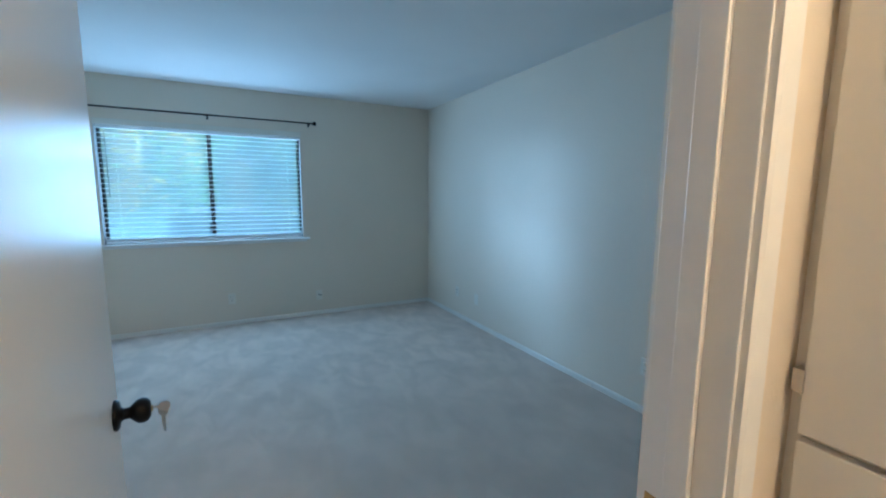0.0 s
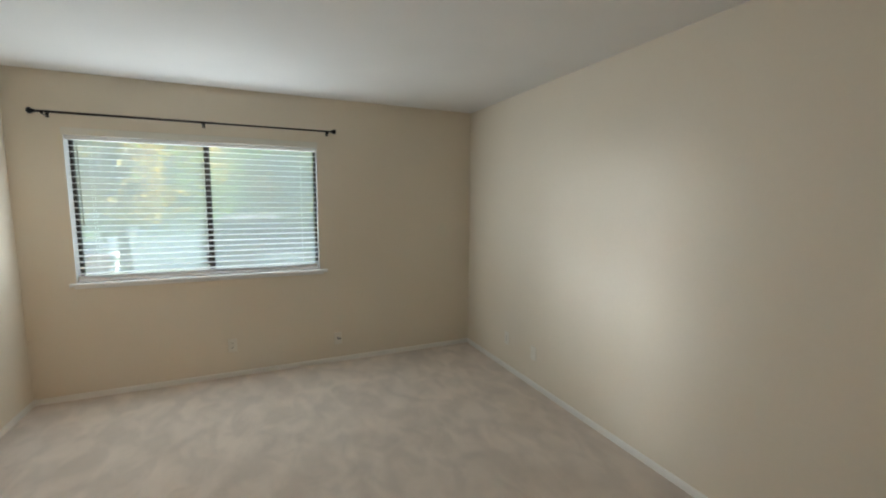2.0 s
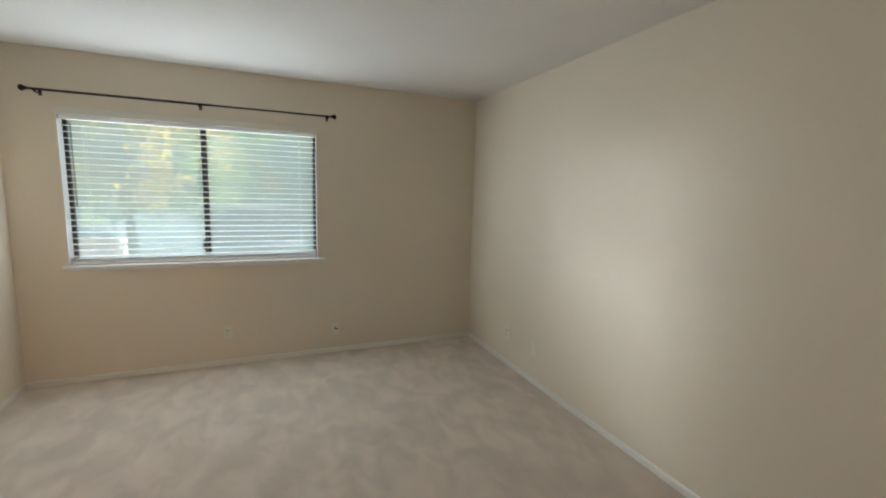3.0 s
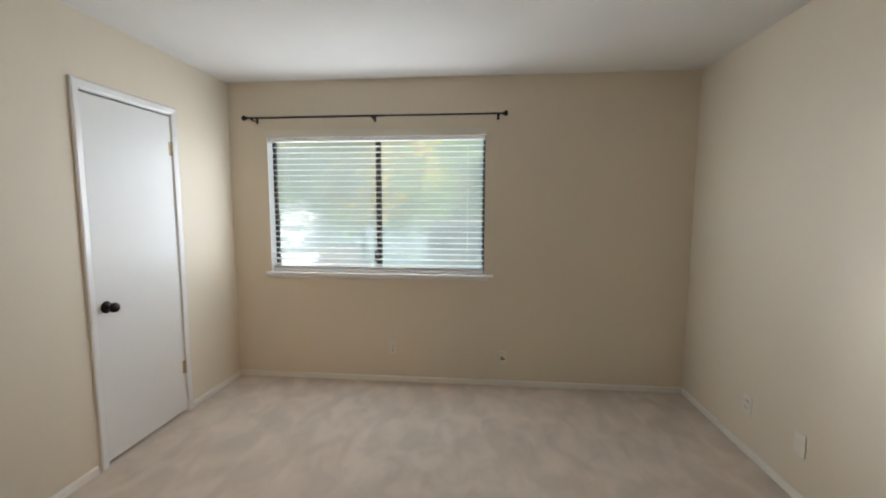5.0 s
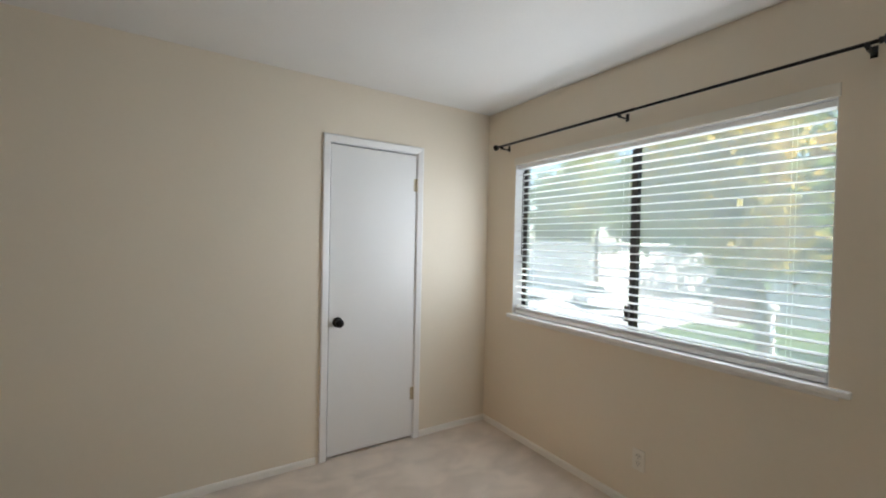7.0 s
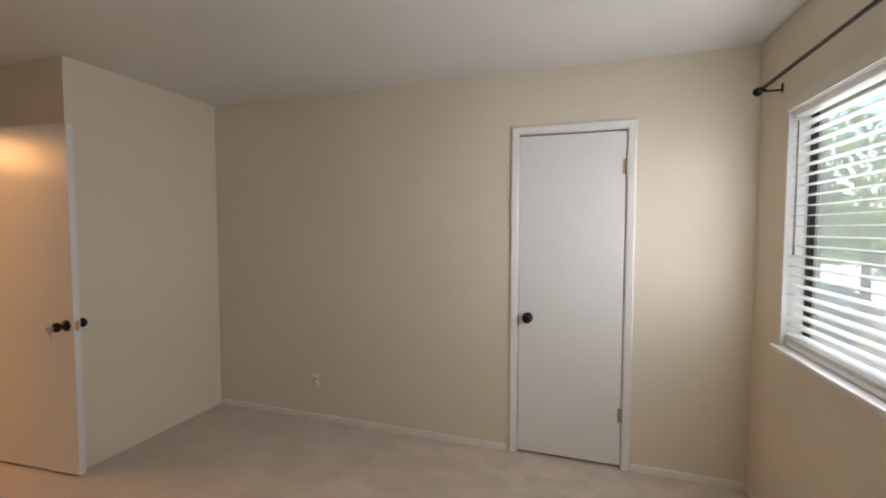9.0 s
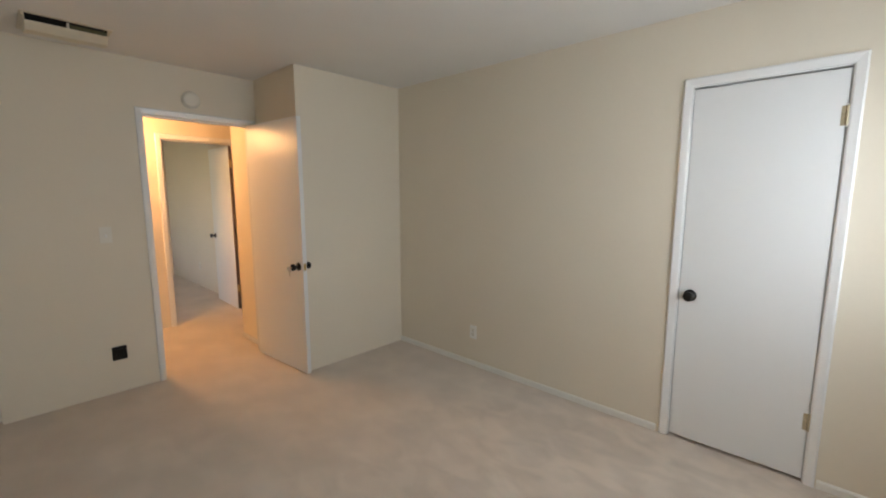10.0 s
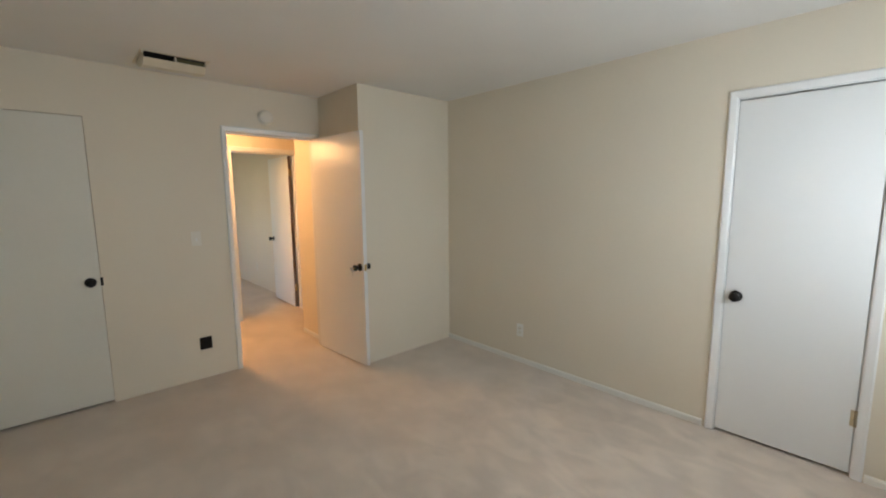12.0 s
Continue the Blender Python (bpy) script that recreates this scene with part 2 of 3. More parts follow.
GARAGE_STUCCO = material("weathered_stucco", (0.47, 0.46, 0.44), rough=0.9, vary=0.08, scale=1.2, fine=25.0, bump=0.6, bump_scale=40.0)
GRASS = material("lawn", (0.085, 0.13, 0.035), rough=0.9, vary=0.35, scale=0.6, fine=14.0, bump=0.8, bump_scale=60.0)
ASPHALT = material("asphalt", (0.12, 0.12, 0.12), rough=0.9, vary=0.2, scale=0.7, fine=60.0, bump=0.5, bump_scale=90.0)
CONCRETE = material("concrete", (0.52, 0.50, 0.47), rough=0.85, vary=0.15, scale=1.2, fine=40.0, bump=0.4, bump_scale=60.0)
BARK = material("bark", (0.11, 0.085, 0.065), rough=0.95, vary=0.35, scale=5.0, fine=30.0, bump=1.0, bump_scale=25.0)
LEAF_YELLOW = leaf_material("turning_leaves", (0.20, 0.28, 0.06), (0.62, 0.46, 0.08), 0.50)
LEAF_LIME = leaf_material("yellow_green_leaves", (0.19, 0.28, 0.06), (0.50, 0.48, 0.10), 0.42)
LEAF_GOLD = leaf_material("golden_leaves", (0.50, 0.40, 0.07), (0.75, 0.52, 0.10), 0.60)
LEAF_GREEN = leaf_material("green_leaves", (0.19, 0.26, 0.06), (0.42, 0.42, 0.09), 0.25)
TYRE = material("tyre_rubber", (0.02, 0.02, 0.02), rough=0.8)
CAR_GLASS = material("dark_car_glass", (0.02, 0.025, 0.03), rough=0.08, spec=0.8)
LAMP_GLASS = material("lit_opal_glass", (1.0, 0.72, 0.40), rough=0.3, emission=3.0)


# ---- mesh helpers ----
def add_box(bm, x0, x1, y0, y1, z0, z1, bevel=0.0):
    """A box, its edges rounded by bevel, into bm."""
    vs = [bm.verts.new((x, y, z)) for x in (x0, x1) for y in (y0, y1) for z in (z0, z1)]
    fs = [bm.faces.new([vs[i] for i in q]) for q in ((0, 1, 3, 2), (4, 6, 7, 5), (0, 4, 5, 1), (2, 3, 7, 6), (0, 2, 6, 4), (1, 5, 7, 3))]
    if bevel:
        es = list({e for f in fs for e in f.edges})
        bmesh.ops.bevel(bm, geom=es, offset=bevel, segments=2, profile=0.5, affect="EDGES")
    return bm


def box(x0, x1, y0, y1, z0, z1, bevel=0.0):
    return add_box(bmesh.new(), x0, x1, y0, y1, z0, z1, bevel)


def add_lathe(bm, profile, m=None, sides=24):
    """A turned body about z: profile of (radius, height), placed by m."""
    m = m or Matrix()
    rings = []
    for r, z in profile:
        if r < 1e-5:
            rings.append([bm.verts.new(m @ Vector((0, 0, z)))])
        else:
            rings.append([bm.verts.new(m @ Vector((r * math.cos(a), r * math.sin(a), z))) for a in (2 * math.pi * i / sides for i in range(sides))])
    for a, b in zip(rings, rings[1:]):
        for i in range(sides):
            j = (i + 1) % sides
            q = [a[i % len(a)], a[j % len(a)], b[j % len(b)], b[i % len(b)]]
            q = [v for k, v in enumerate(q) if v not in q[:k]]
            if len(q) > 2:
                bm.faces.new(q)
    return bm


def lathe(profile, m=None, sides=24):
    return add_lathe(bmesh.new(), profile, m, sides)


def mesh_of(name, bm, mat, smooth=False):
    bmesh.ops.recalc_face_normals(bm, faces=bm.faces)
    me = bpy.data.meshes.new(name)
    bm.to_mesh(me)
    bm.free()
    me.materials.append(mat)
    if smooth:
        me.shade_smooth()
    return me


def part(name, bm, mat, parent, label="", smooth=False):
    """Links a bmesh as one mesh object under a thing or part."""
    ob = new(name, mesh_of(name, bm, mat, smooth))
    ob.parent = parent
    return tagged(ob, label) if label else ob


def thing(name, label, category, m=None, group="", kind=""):
    """An Empty at a thing's base, for its parts."""
    ob = new(name)
    ob.empty_display_size = 0.1
    ob.matrix_basis = m or Matrix()
    return tagged(ob, label, category, group, kind)


def solid(name, bm, mat, label, category, kind="structure", m=None, smooth=False):
    """A thing that is one mesh."""
    ob = new(name, mesh_of(name, bm, mat, smooth))
    ob.matrix_basis = m or Matrix()
    return tagged(ob, label, category, "", kind)


# ---- the shell: bedroom, hall, far room ----
H = 2.432                      # ceiling
WX, EX = 0.0, 3.628            # west and east walls
NY, SY = 4.30, -0.125          # window wall and entry wall
BX, BY = 1.038, 0.580          # the boxed-in corner beside the entry
T = 0.115                      # partition thickness
WIN = (0.316, 2.083, 0.903, 1.994)
ENTRY = (1.092, 1.866, 2.045)  # west jamb, east jamb, head
CLOSET_S = (2.766, 3.478, 2.060)
CLOSET_W = (3.026, 3.648, 2.040)
HALL_N, HALL_S = -0.70, -1.60
DOOR2 = (0.645, 1.405, 2.035)
R2W, R2S, R2E = 0.550, -5.0, 4.2

floor_bm = box(-2.0, 4.4, -5.2, NY, -0.25, 0.0)
solid("floor", floor_bm, CARPET, "beige cut-pile carpet with brushed vacuum marks", "floor")
solid("ceiling", box(-2.0, 4.4, -5.2, NY, H, H + 0.12), CEILING, "off-white painted ceiling with fine texture", "ceiling")

bm = bmesh.new()
add_box(bm, -0.12, WIN[0], NY, NY + 0.15, 0, H)
add_box(bm, WIN[1], EX + 0.12, NY, NY + 0.15, 0, H)
add_box(bm, WIN[0], WIN[1], NY, NY + 0.15, 0, WIN[2] - 0.02)
add_box(bm, WIN[0], WIN[1], NY, NY + 0.15, WIN[3], H)
solid("wall_north", bm, WALL, "cream painted wall around the window", "wall")

solid("wall_east", box(EX, EX + 0.12, SY - T, NY, 0, H), WALL, "plain cream painted wall", "wall")

bm = bmesh.new()
add_box(bm, WX - T, WX, BY - 0.1, CLOSET_W[0] - 0.02, 0, H)
add_box(bm, WX - T, WX, CLOSET_W[1] + 0.02, NY, 0, H)
add_box(bm, WX - T, WX, CLOSET_W[0] - 0.02, CLOSET_W[1] + 0.02, CLOSET_W[2] + 0.02, H)
solid("wall_west", bm, WALL, "cream painted wall with a closet door", "wall")

bm = bmesh.new()
add_box(bm, BX, ENTRY[0] - 0.02, SY - T, SY, 0, H)
add_box(bm, ENTRY[0] - 0.02, ENTRY[1] + 0.02, SY - T, SY, ENTRY[2] + 0.02, H)
add_box(bm, ENTRY[1] + 0.02, CLOSET_S[0], SY - T, SY, 0, H)
add_box(bm, CLOSET_S[0], CLOSET_S[1], SY - T, SY, CLOSET_S[2], H)
add_box(bm, CLOSET_S[1], EX, SY - T, SY, 0, H)
solid("wall_south", bm, WALL, "cream painted wall with the entry door and a closet door", "wall")

solid("wall_corner_front", box(WX, BX, BY - T, BY, 0, H), WALL, "cream painted front of the boxed-in corner beside the entry", "wall")
solid("wall_corner_side", box(BX - T, BX, HALL_N, BY - T, 0, H), WALL, "cream painted side of the boxed-in corner, behind the open door", "wall")
solid("wall_hall_north", box(-2.0, BX - T, HALL_N, HALL_N + T, 0, H), WALL, "plain hall wall", "wall")

# closet interiors behind the closed doors
solid("wall_closet_west", add_box(add_box(add_box(bmesh.new(), -0.9, -0.8, 2.7, NY, 0, H), -0.8, WX - T, 2.7, 2.8, 0, H), -0.8, WX - T, 4.2, NY, 0, H), WALL, "plain closet wall", "wall")
solid("wall_closet_south", add_box(add_box(bmesh.new(), 2.56, EX + 0.12, HALL_N, HALL_N + 0.05, 0, H), EX, EX + 0.12, HALL_N + 0.05, SY - T, 0, H), WALL, "plain closet wall", "wall")

bm = bmesh.new()
add_box(bm, -2.0, DOOR2[0] - 0.02, HALL_S - T, HALL_S, 0, H)
add_box(bm, DOOR2[1] + 0.02, 4.4, HALL_S - T, HALL_S, 0, H)
add_box(bm, DOOR2[0] - 0.02, DOOR2[1] + 0.02, HALL_S - T, HALL_S, DOOR2[2] + 0.02, H)
solid("wall_hall", bm, WALL, "cream painted hall wall with a doorway", "wall")
solid("wall_hall_end_west", box(-2.1, -2.0, HALL_S - T, HALL_N + T, 0, H), WALL, "plain hall end wall", "wall")
solid("wall_hall_end_east", box(3.73, 3.83, HALL_S, HALL_N + 0.05, 0, H), WALL, "plain hall end wall", "wall")

bm = bmesh.new()
add_box(bm, R2W - T, R2W, R2S, HALL_S - T, 0, H)
add_box(bm, R2W - T, R2E + T, R2S - T, R2S, 0, H)
solid("wall_far_room", bm, WALL, "cream painted wall of the room across the hall", "wall")
# Unseen wall; its opening is added for the far room's lamp.
bm = bmesh.new()
add_box(bm, R2E, R2E + T, R2S, -4.1, 0, H)
add_box(bm, R2E, R2E + T, -2.5, HALL_S - T, 0, H)
add_box(bm, R2E, R2E + T, -4.1, -2.5, 0, 0.85)
add_box(bm, R2E, R2E + T, -4.1, -2.5, 2.05, H)
solid("wall_far_room_window", bm, WALL, "cream painted wall with a window opening", "wall")

# the house outside: lower storey, roof
solid("lower_storey", box(-2.1, 4.5, -5.3, NY + 0.15, -2.75, -0.25), STUCCO, "white stucco storey below the bedroom", "wall")
bm = bmesh.new()
add_box(bm, -2.6, 5.0, -5.8, NY + 0.28, H + 0.12, H + 0.30, 0.01)
solid("roof", bm, ROOFING, "flat roof with eaves over the rooms", "roof")


# ---- trim ----
def baseboard(runs):
    """A low skirting, eased along its top, along the given runs (x0, y0, x1, y1) whose left side faces the room."""
    bm = bmesh.new()
    for x0, y0, x1, y1 in runs:
        d = Vector((x1 - x0, y1 - y0, 0)).normalized()
        n = Vector((-d.y, d.x, 0))
        ring = ((0.0005, 0.0), (0.011, 0.0), (0.011, 0.032), (0.007, 0.041), (0.0005, 0.044))
        ends = [[bm.verts.new(Vector((x, y, 0)) + n * o + Vector((0, 0, z))) for o, z in ring] for x, y in ((x0, y0), (x1, y1))]
        for i in range(5):
            j = (i + 1) % 5
            bm.faces.new((ends[0][i], ends[0][j], ends[1][j], ends[1][i]))
        bm.faces.new(ends[0])
        bm.faces.new(ends[1])
    return bm


solid("baseboard", baseboard([(WX, CLOSET_W[0] - 0.07, WX, BY), (WX, NY - 0.012, WX, CLOSET_W[1] + 0.055),
                              (EX - 0.012, NY, WX, NY), (EX, SY, EX, NY)]), BASE, "low white painted baseboard", "baseboard")
solid("baseboard_hall", baseboard([(BX, SY - T - 0.02, BX, HALL_N)]), TRIM, "low white painted baseboard in the hall", "baseboard")


def door_frame(name, width, head, depth, m, label, cas=0.057, far_side=True, stop=None):
    """Jambs, stops and mitred casings round an opening. Local x from 0 to width, y from 0 (room face) to -depth."""
    ob = thing(name, label, "door frame", m, kind="structure")
    for x0, x1 in ((-0.02, 0.0), (width, width + 0.02)):
        part("jamb", box(x0, x1, -depth, 0, 0, head + 0.02, 0.0015), TRIM, ob)
    part("head_jamb", box(0, width, -depth, 0, head, head + 0.02, 0.0015), TRIM, ob)
    s0 = stop if stop is not None else -0.04
    for x0, x1 in ((0.0, 0.011), (width - 0.011, width)):
        part("door_stop", box(x0, x1, s0 - 0.035, s0, 0, head, 0.002), TRIM, ob)
    part("door_stop", box(0.011, width - 0.011, s0 - 0.035, s0, head - 0.011, head, 0.002), TRIM, ob)
    for y0, sgn in ((0.0, 1), (-depth, -1)):
        if sgn < 0 and not far_side:
            continue
        prof = ((0.005, 0.0), (0.005, 0.009), (0.012, 0.012), (cas - 0.008, 0.016), (cas, 0.012), (cas, 0.0))
        for side in ("l", "r", "h"):
            bm = bmesh.new()
            rings = []
            for end in (0, 1):
                ring = []
                for o, t in prof:
                    if side == "h":
                        x, z = (-o if end == 0 else width + o), head + o
                    else:
                        x, z = (-o if side == "l" else width + o), (0.0 if end == 0 else head + o)
                    ring.append(bm.verts.new((x, y0 + sgn * t, z)))
                rings.append(ring)
            for i in range(len(prof)):
                j = (i + 1) % len(prof)
                bm.faces.new((rings[0][i], rings[0][j], rings[1][j], rings[1][i]))
            bm.faces.new(rings[0])
            bm.faces.new(rings[1])
            part("head_casing" if side == "h" else "side_casing", bm, TRIM, ob)
    return ob


KNOB = ((0.0, 0.0), (0.033, 0.0), (0.034, 0.004), (0.030, 0.009), (0.016, 0.012), (0.0125, 0.018), (0.0125, 0.028), (0.019, 0.034),
        (0.0265, 0.043), (0.028, 0.052), (0.0255, 0.060), (0.018, 0.066), (0.0, 0.068))


def door(name, width, height, m, label, knob_z=0.90, back_knob=True, hinge_z=(0.33, 1.815), hinges=True, keys=0, z0=0.014, hinge_mat=None, paint=None):
    """A flush door, hung at local x = 0, its face at y = 0 and its back at y = -0.035."""
    ob = thing(name, label, "door", m, kind="structure")
    part("leaf", box(0.003, width - 0.003, -0.035, 0, z0, height - 0.003, 0.0018), paint or DOOR, ob)
    kx = width - 0.06
    faces = [(1, 0.0)] + ([(-1, -0.035)] if back_knob else [])
    for sgn, y in faces:
        turn = pose(kx, y, knob_z, -90 * sgn)
        k = part("knob", lathe(KNOB[5:], turn), BLACK, ob, "round black metal knob", True)
        part("rosette", lathe(KNOB[:6], turn), BLACK, k, "", True)
        if sgn == keys:
            part("keyhole", lathe(((0.0, 0.0), (0.007, 0.0), (0.007, 0.003), (0.0, 0.003)), pose(kx, y + sgn * 0.0675, knob_z, -90 * sgn), 12), BRASS, k)
            part("key", key_blade(pose(kx, y + sgn * 0.066, knob_z, 0, 0, 90 * sgn)), STEEL, ob, "small steel key in the lock", False)
            part("key", key_hanging(pose(kx + 0.012, y + sgn * 0.088, knob_z - 0.012, 0, 0, 60)), STEEL, ob, "steel key hanging from a ring", False)
    part("latch_plate", box(width - 0.0032, width - 0.0022, -0.029, -0.006, knob_z - 0.028, knob_z + 0.028), BRASS, ob)
    if hinges:
        for hz in hinge_z:
            bm = lathe(((0.0, -0.046), (0.0035, -0.046), (0.0062, -0.044), (0.0062, 0.044), (0.0035, 0.046), (0.0, 0.047)), pose(0.0, 0.006, hz), 12)
            add_box(bm, 0.0, 0.022, 0.0002, 0.0022, hz - 0.044, hz + 0.044)
            add_box(bm, -0.018, 0.0, 0.0002, 0.0022, hz - 0.044, hz + 0.044)
            part("hinge", bm, hinge_mat or HINGE, ob, "small brass butt hinge")
    return ob


def key_outline(bm, m, pts, t=0.0022):
    top = [bm.verts.new(m @ Vector((x, -t / 2, z))) for x, z in pts]
    low = [bm.verts.new(m @ Vector((x, t / 2, z))) for x, z in pts]
    bm.faces.new(top)
    bm.faces.new(low[::-1])
    for i in range(len(pts)):
        j = (i + 1) % len(pts)
        bm.faces.new((top[i], low[i], low[j], top[j]))
    return bm


def key_shape(length=0.03):
    bow = [(0.012 * math.cos(a), 0.012 * math.sin(a)) for a in (radians(160 - 32 * i) for i in range(11))]
    return [(x + length, z) for x, z in bow] + [(length - 0.012, -0.004), (0.012, -0.003), (0.008, -0.001), (0.003, -0.003), (0.0, 0.0), (0.0, 0.003), (length - 0.012, 0.004)]


def key_blade(m):
    return key_outline(bmesh.new(), m, key_shape(0.026))


def key_hanging(m):
    """A key that hangs bow up, with its ring."""
    bm = key_outline(bmesh.new(), m @ pose(0, 0, -0.056, 0, -90, 0), key_shape(0.05))
    for i in range(14):
        a, b = 2 * math.pi * i / 14, 2 * math.pi * (i + 1) / 14
        for r in (0.011,):
            q = [m @ Vector((rr * math.cos(c), 0.0015 * s, rr * math.sin(c) + 0.004)) for c, rr, s in ((a, r, 1), (b, r, 1), (b, r + 0.002, -1), (a, r + 0.002, -1))]
            bm.faces.new([bm.verts.new(v) for v in q])
    return bm


# entry: frame and the open door
door_frame("door_frame_1", ENTRY[1] - ENTRY[0], ENTRY[2], T, pose(ENTRY[0], SY, 0), "white gloss-painted frame of the entry door", cas=0.044)
door("door_1", ENTRY[1] - ENTRY[0], ENTRY[2], pose(ENTRY[0] + 0.001, SY + 0.004, 0, 0, 0, 94.0), "white flush door standing open, with keys in its black knob",
     knob_z=0.893, keys=-1, hinge_z=(0.25, 1.02, 1.80))
ob = thing("strike_plate", "small brass strike plate let into the door jamb", "strike plate", pose(ENTRY[1], SY - 0.02, 0.905))
part("plate", box(-0.0012, 0.0, -0.012, 0.012, -0.03, 0.03), BRASS, ob)
part("latch_hole", box(-0.0018, -0.0012, -0.007, 0.007, -0.014, 0.014), DARK, ob)
# west closet
w = CLOSET_W[1] - CLOSET_W[0]
door_frame("door_frame_2", w, CLOSET_W[2], T, pose(WX, CLOSET_W[1], 0, 0, 0, -90), "white painted frame of the narrow closet door", cas=0.050, far_side=False)
door("door_2", w, CLOSET_W[2] - 0.009, pose(WX, CLOSET_W[1], 0, 0, 0, -90), "narrow white flush closet door, shut, with a black knob", knob_z=0.888, back_knob=False, hinge_z=(0.328, 1.820), z0=0.02)
ob = thing("strike_plate", "small dark strike plate beside the closet knob", "strike plate", pose(WX + 0.001, CLOSET_W[0] - 0.004, 0.888))
part("plate", box(0.0, 0.0015, -0.006, 0.004, -0.028, 0.028), STEEL, ob)
# south closet, flush with the wall and without casing
w = CLOSET_S[1] - CLOSET_S[0]
door("door_3", w, CLOSET_S[2] + 0.0005, pose(CLOSET_S[1], SY - 0.002, 0, 0, 0, 180) @ pose(0, 0, 0) @ Matrix.Diagonal((1, -1, 1, 1)), "white flush closet door, shut, with a black knob",
     knob_z=0.915, back_knob=False, hinges=False, z0=0.02, paint=CLOSET_DOOR)
ob = thing("strike_plate", "small black strike plate beside the closet knob", "strike plate", pose(CLOSET_S[0] + 0.001, SY, 0.915))
part("plate", box(-0.012, 0.004, 0.0003, 0.0022, -0.03, 0.03, 0.0005), BLACK, ob)
# the room across the hall
door_frame("door_frame_3", DOOR2[1] - DOOR2[0], DOOR2[2], T, pose(DOOR2[1], HALL_S - T, 0, 0, 0, 180), "white painted frame of the doorway across the hall")
door_4 = door("door_4", 0.757, DOOR2[2], pose(DOOR2[0] + 0.012, HALL_S - T - 0.012, 0, 0, 0, 268) @ Matrix.Diagonal((1, -1, 1, 1)), "white flush door standing open in the room across the hall", knob_z=0.90, hinge_z=(0.28, 1.82))

# Dark strip puts the shade of the hinge-side gap into colour.
part("hinge_edge", box(0.0006, 0.0029, -0.034, -0.001, 0.02, DOOR2[2] - 0.006), BROWN_BOARD, door_4, "dark strip for the shaded gap along the hinge edge")
for z in (0.28, 1.82):
    part("hinge_leaf", box(-0.0004, 0.0006, -0.031, -0.002, z - 0.045, z + 0.045), BRASS, door_4, "bright brass hinge leaf")

# hall cupboard
cup = thing("linen_cupboard", "built-in white painted linen cupboard with upper and lower doors", "cupboard", pose(2.0, 0, 0))
part("carcass", box(0.021, 0.56, HALL_N, SY - T, 0, H), TRIM, cup)
part("upper_door", box(0.0, 0.019, HALL_N + 0.02, -0.258, 1.060, 2.30, 0.002), DOOR, cup)
part("lower_door", box(0.0, 0.019, HALL_N + 0.02, -0.258, 0.10, 1.050, 0.002), DOOR, cup)
for z in (1.135, 2.18, 0.25, 0.93):
    part("hinge", add_box(box(-0.003, 0.021, -0.2565, -0.246, z - 0.016, z + 0.016, 0.001), -0.006, 0.0, -0.260, -0.256, z - 0.016, z + 0.016), STEEL, cup, "small steel cupboard hinge")

# hall ceiling light
ob = thing("ceiling_light", "round opal glass ceiling light, lit, hanging from the hall ceiling", "ceiling light", pose(1.985, -1.15, H))
part("base", lathe(((0.0, 0.0), (0.07, 0.0), (0.07, -0.015), (0.055, -0.025), (0.0, -0.025))), BRASS, ob, "", True)
part("stem", lathe(((0.0, -0.02), (0.008, -0.02), (0.008, -0.15), (0.0, -0.15)), None, 12), BRASS, ob, "", True)
part("shade", lathe(((0.0, -0.235), (0.05, -0.228), (0.105, -0.195), (0.13, -0.155), (0.124, -0.153), (0.0, -0.150))), LAMP_GLASS, ob, "lit opal glass bowl", True)

# ---- window ----
x0, x1, z0, z1 = WIN
win = thing("window_1", "bronze aluminium sliding window in a white recess", "window", pose(0, NY, 0), kind="structure")
bm = box(x0 - 0.035, x1 + 0.066, -0.03, 0.0, z0 - 0.026, z0, 0.005)
add_box(bm, x0, x1, -0.003, 0.085, z0 - 0.022, z0 - 0.0005)
part("window_sill", bm, TRIM, win, "white painted sill board")
part("sill_apron", box(x0 - 0.01, x1 + 0.03, -0.008, 0.0, z0 - 0.045, z0 - 0.026, 0.002), TRIM, win)
part("reveal", add_box(add_box(box(x0, x0 + 0.004, 0.001, 0.085, z0, z1), x1 - 0.004, x1, 0.001, 0.085, z0, z1), x0 + 0.004, x1 - 0.004, 0.001, 0.085, z1 - 0.004, z1), TRIM, win)
part("head_casing", box(x0 - 0.006, x1 + 0.006, -0.008, -0.0003, z1 + 0.0005, z1 + 0.052, 0.002), CLOSET_DOOR, win, "narrow off-white board above the opening")
FR = 0.026
fy0, fy1 = 0.085, 0.135
for a, b in ((x0, x0 + FR), (x1 - 0.022, x1)):
    part("frame_stile", box(a, b, fy0, fy1, z0 - 0.02, z1, 0.002), BRONZE, win)
part("frame_rail", box(x0 + FR, x1 - 0.022, fy0, fy1, z1 - 0.014, z1, 0.002), BRONZE, win)
part("frame_rail", box(x0 + FR, x1 - 0.022, fy0, fy1, z0 - 0.02, z0 + 0.008, 0.002), BRONZE, win)
MX = 1.21
part("meeting_stile", box(MX - 0.019, MX + 0.019, fy0 + 0.002, fy1 - 0.005, z0 + 0.008, z1 - 0.014, 0.002), BRONZE, win)
part("sash_latch", box(MX - 0.034, MX - 0.006, fy0 - 0.018, fy0 + 0.002, z0 + 0.085, z0 + 0.175, 0.004), BRONZE, win, "dark sliding sash latch")
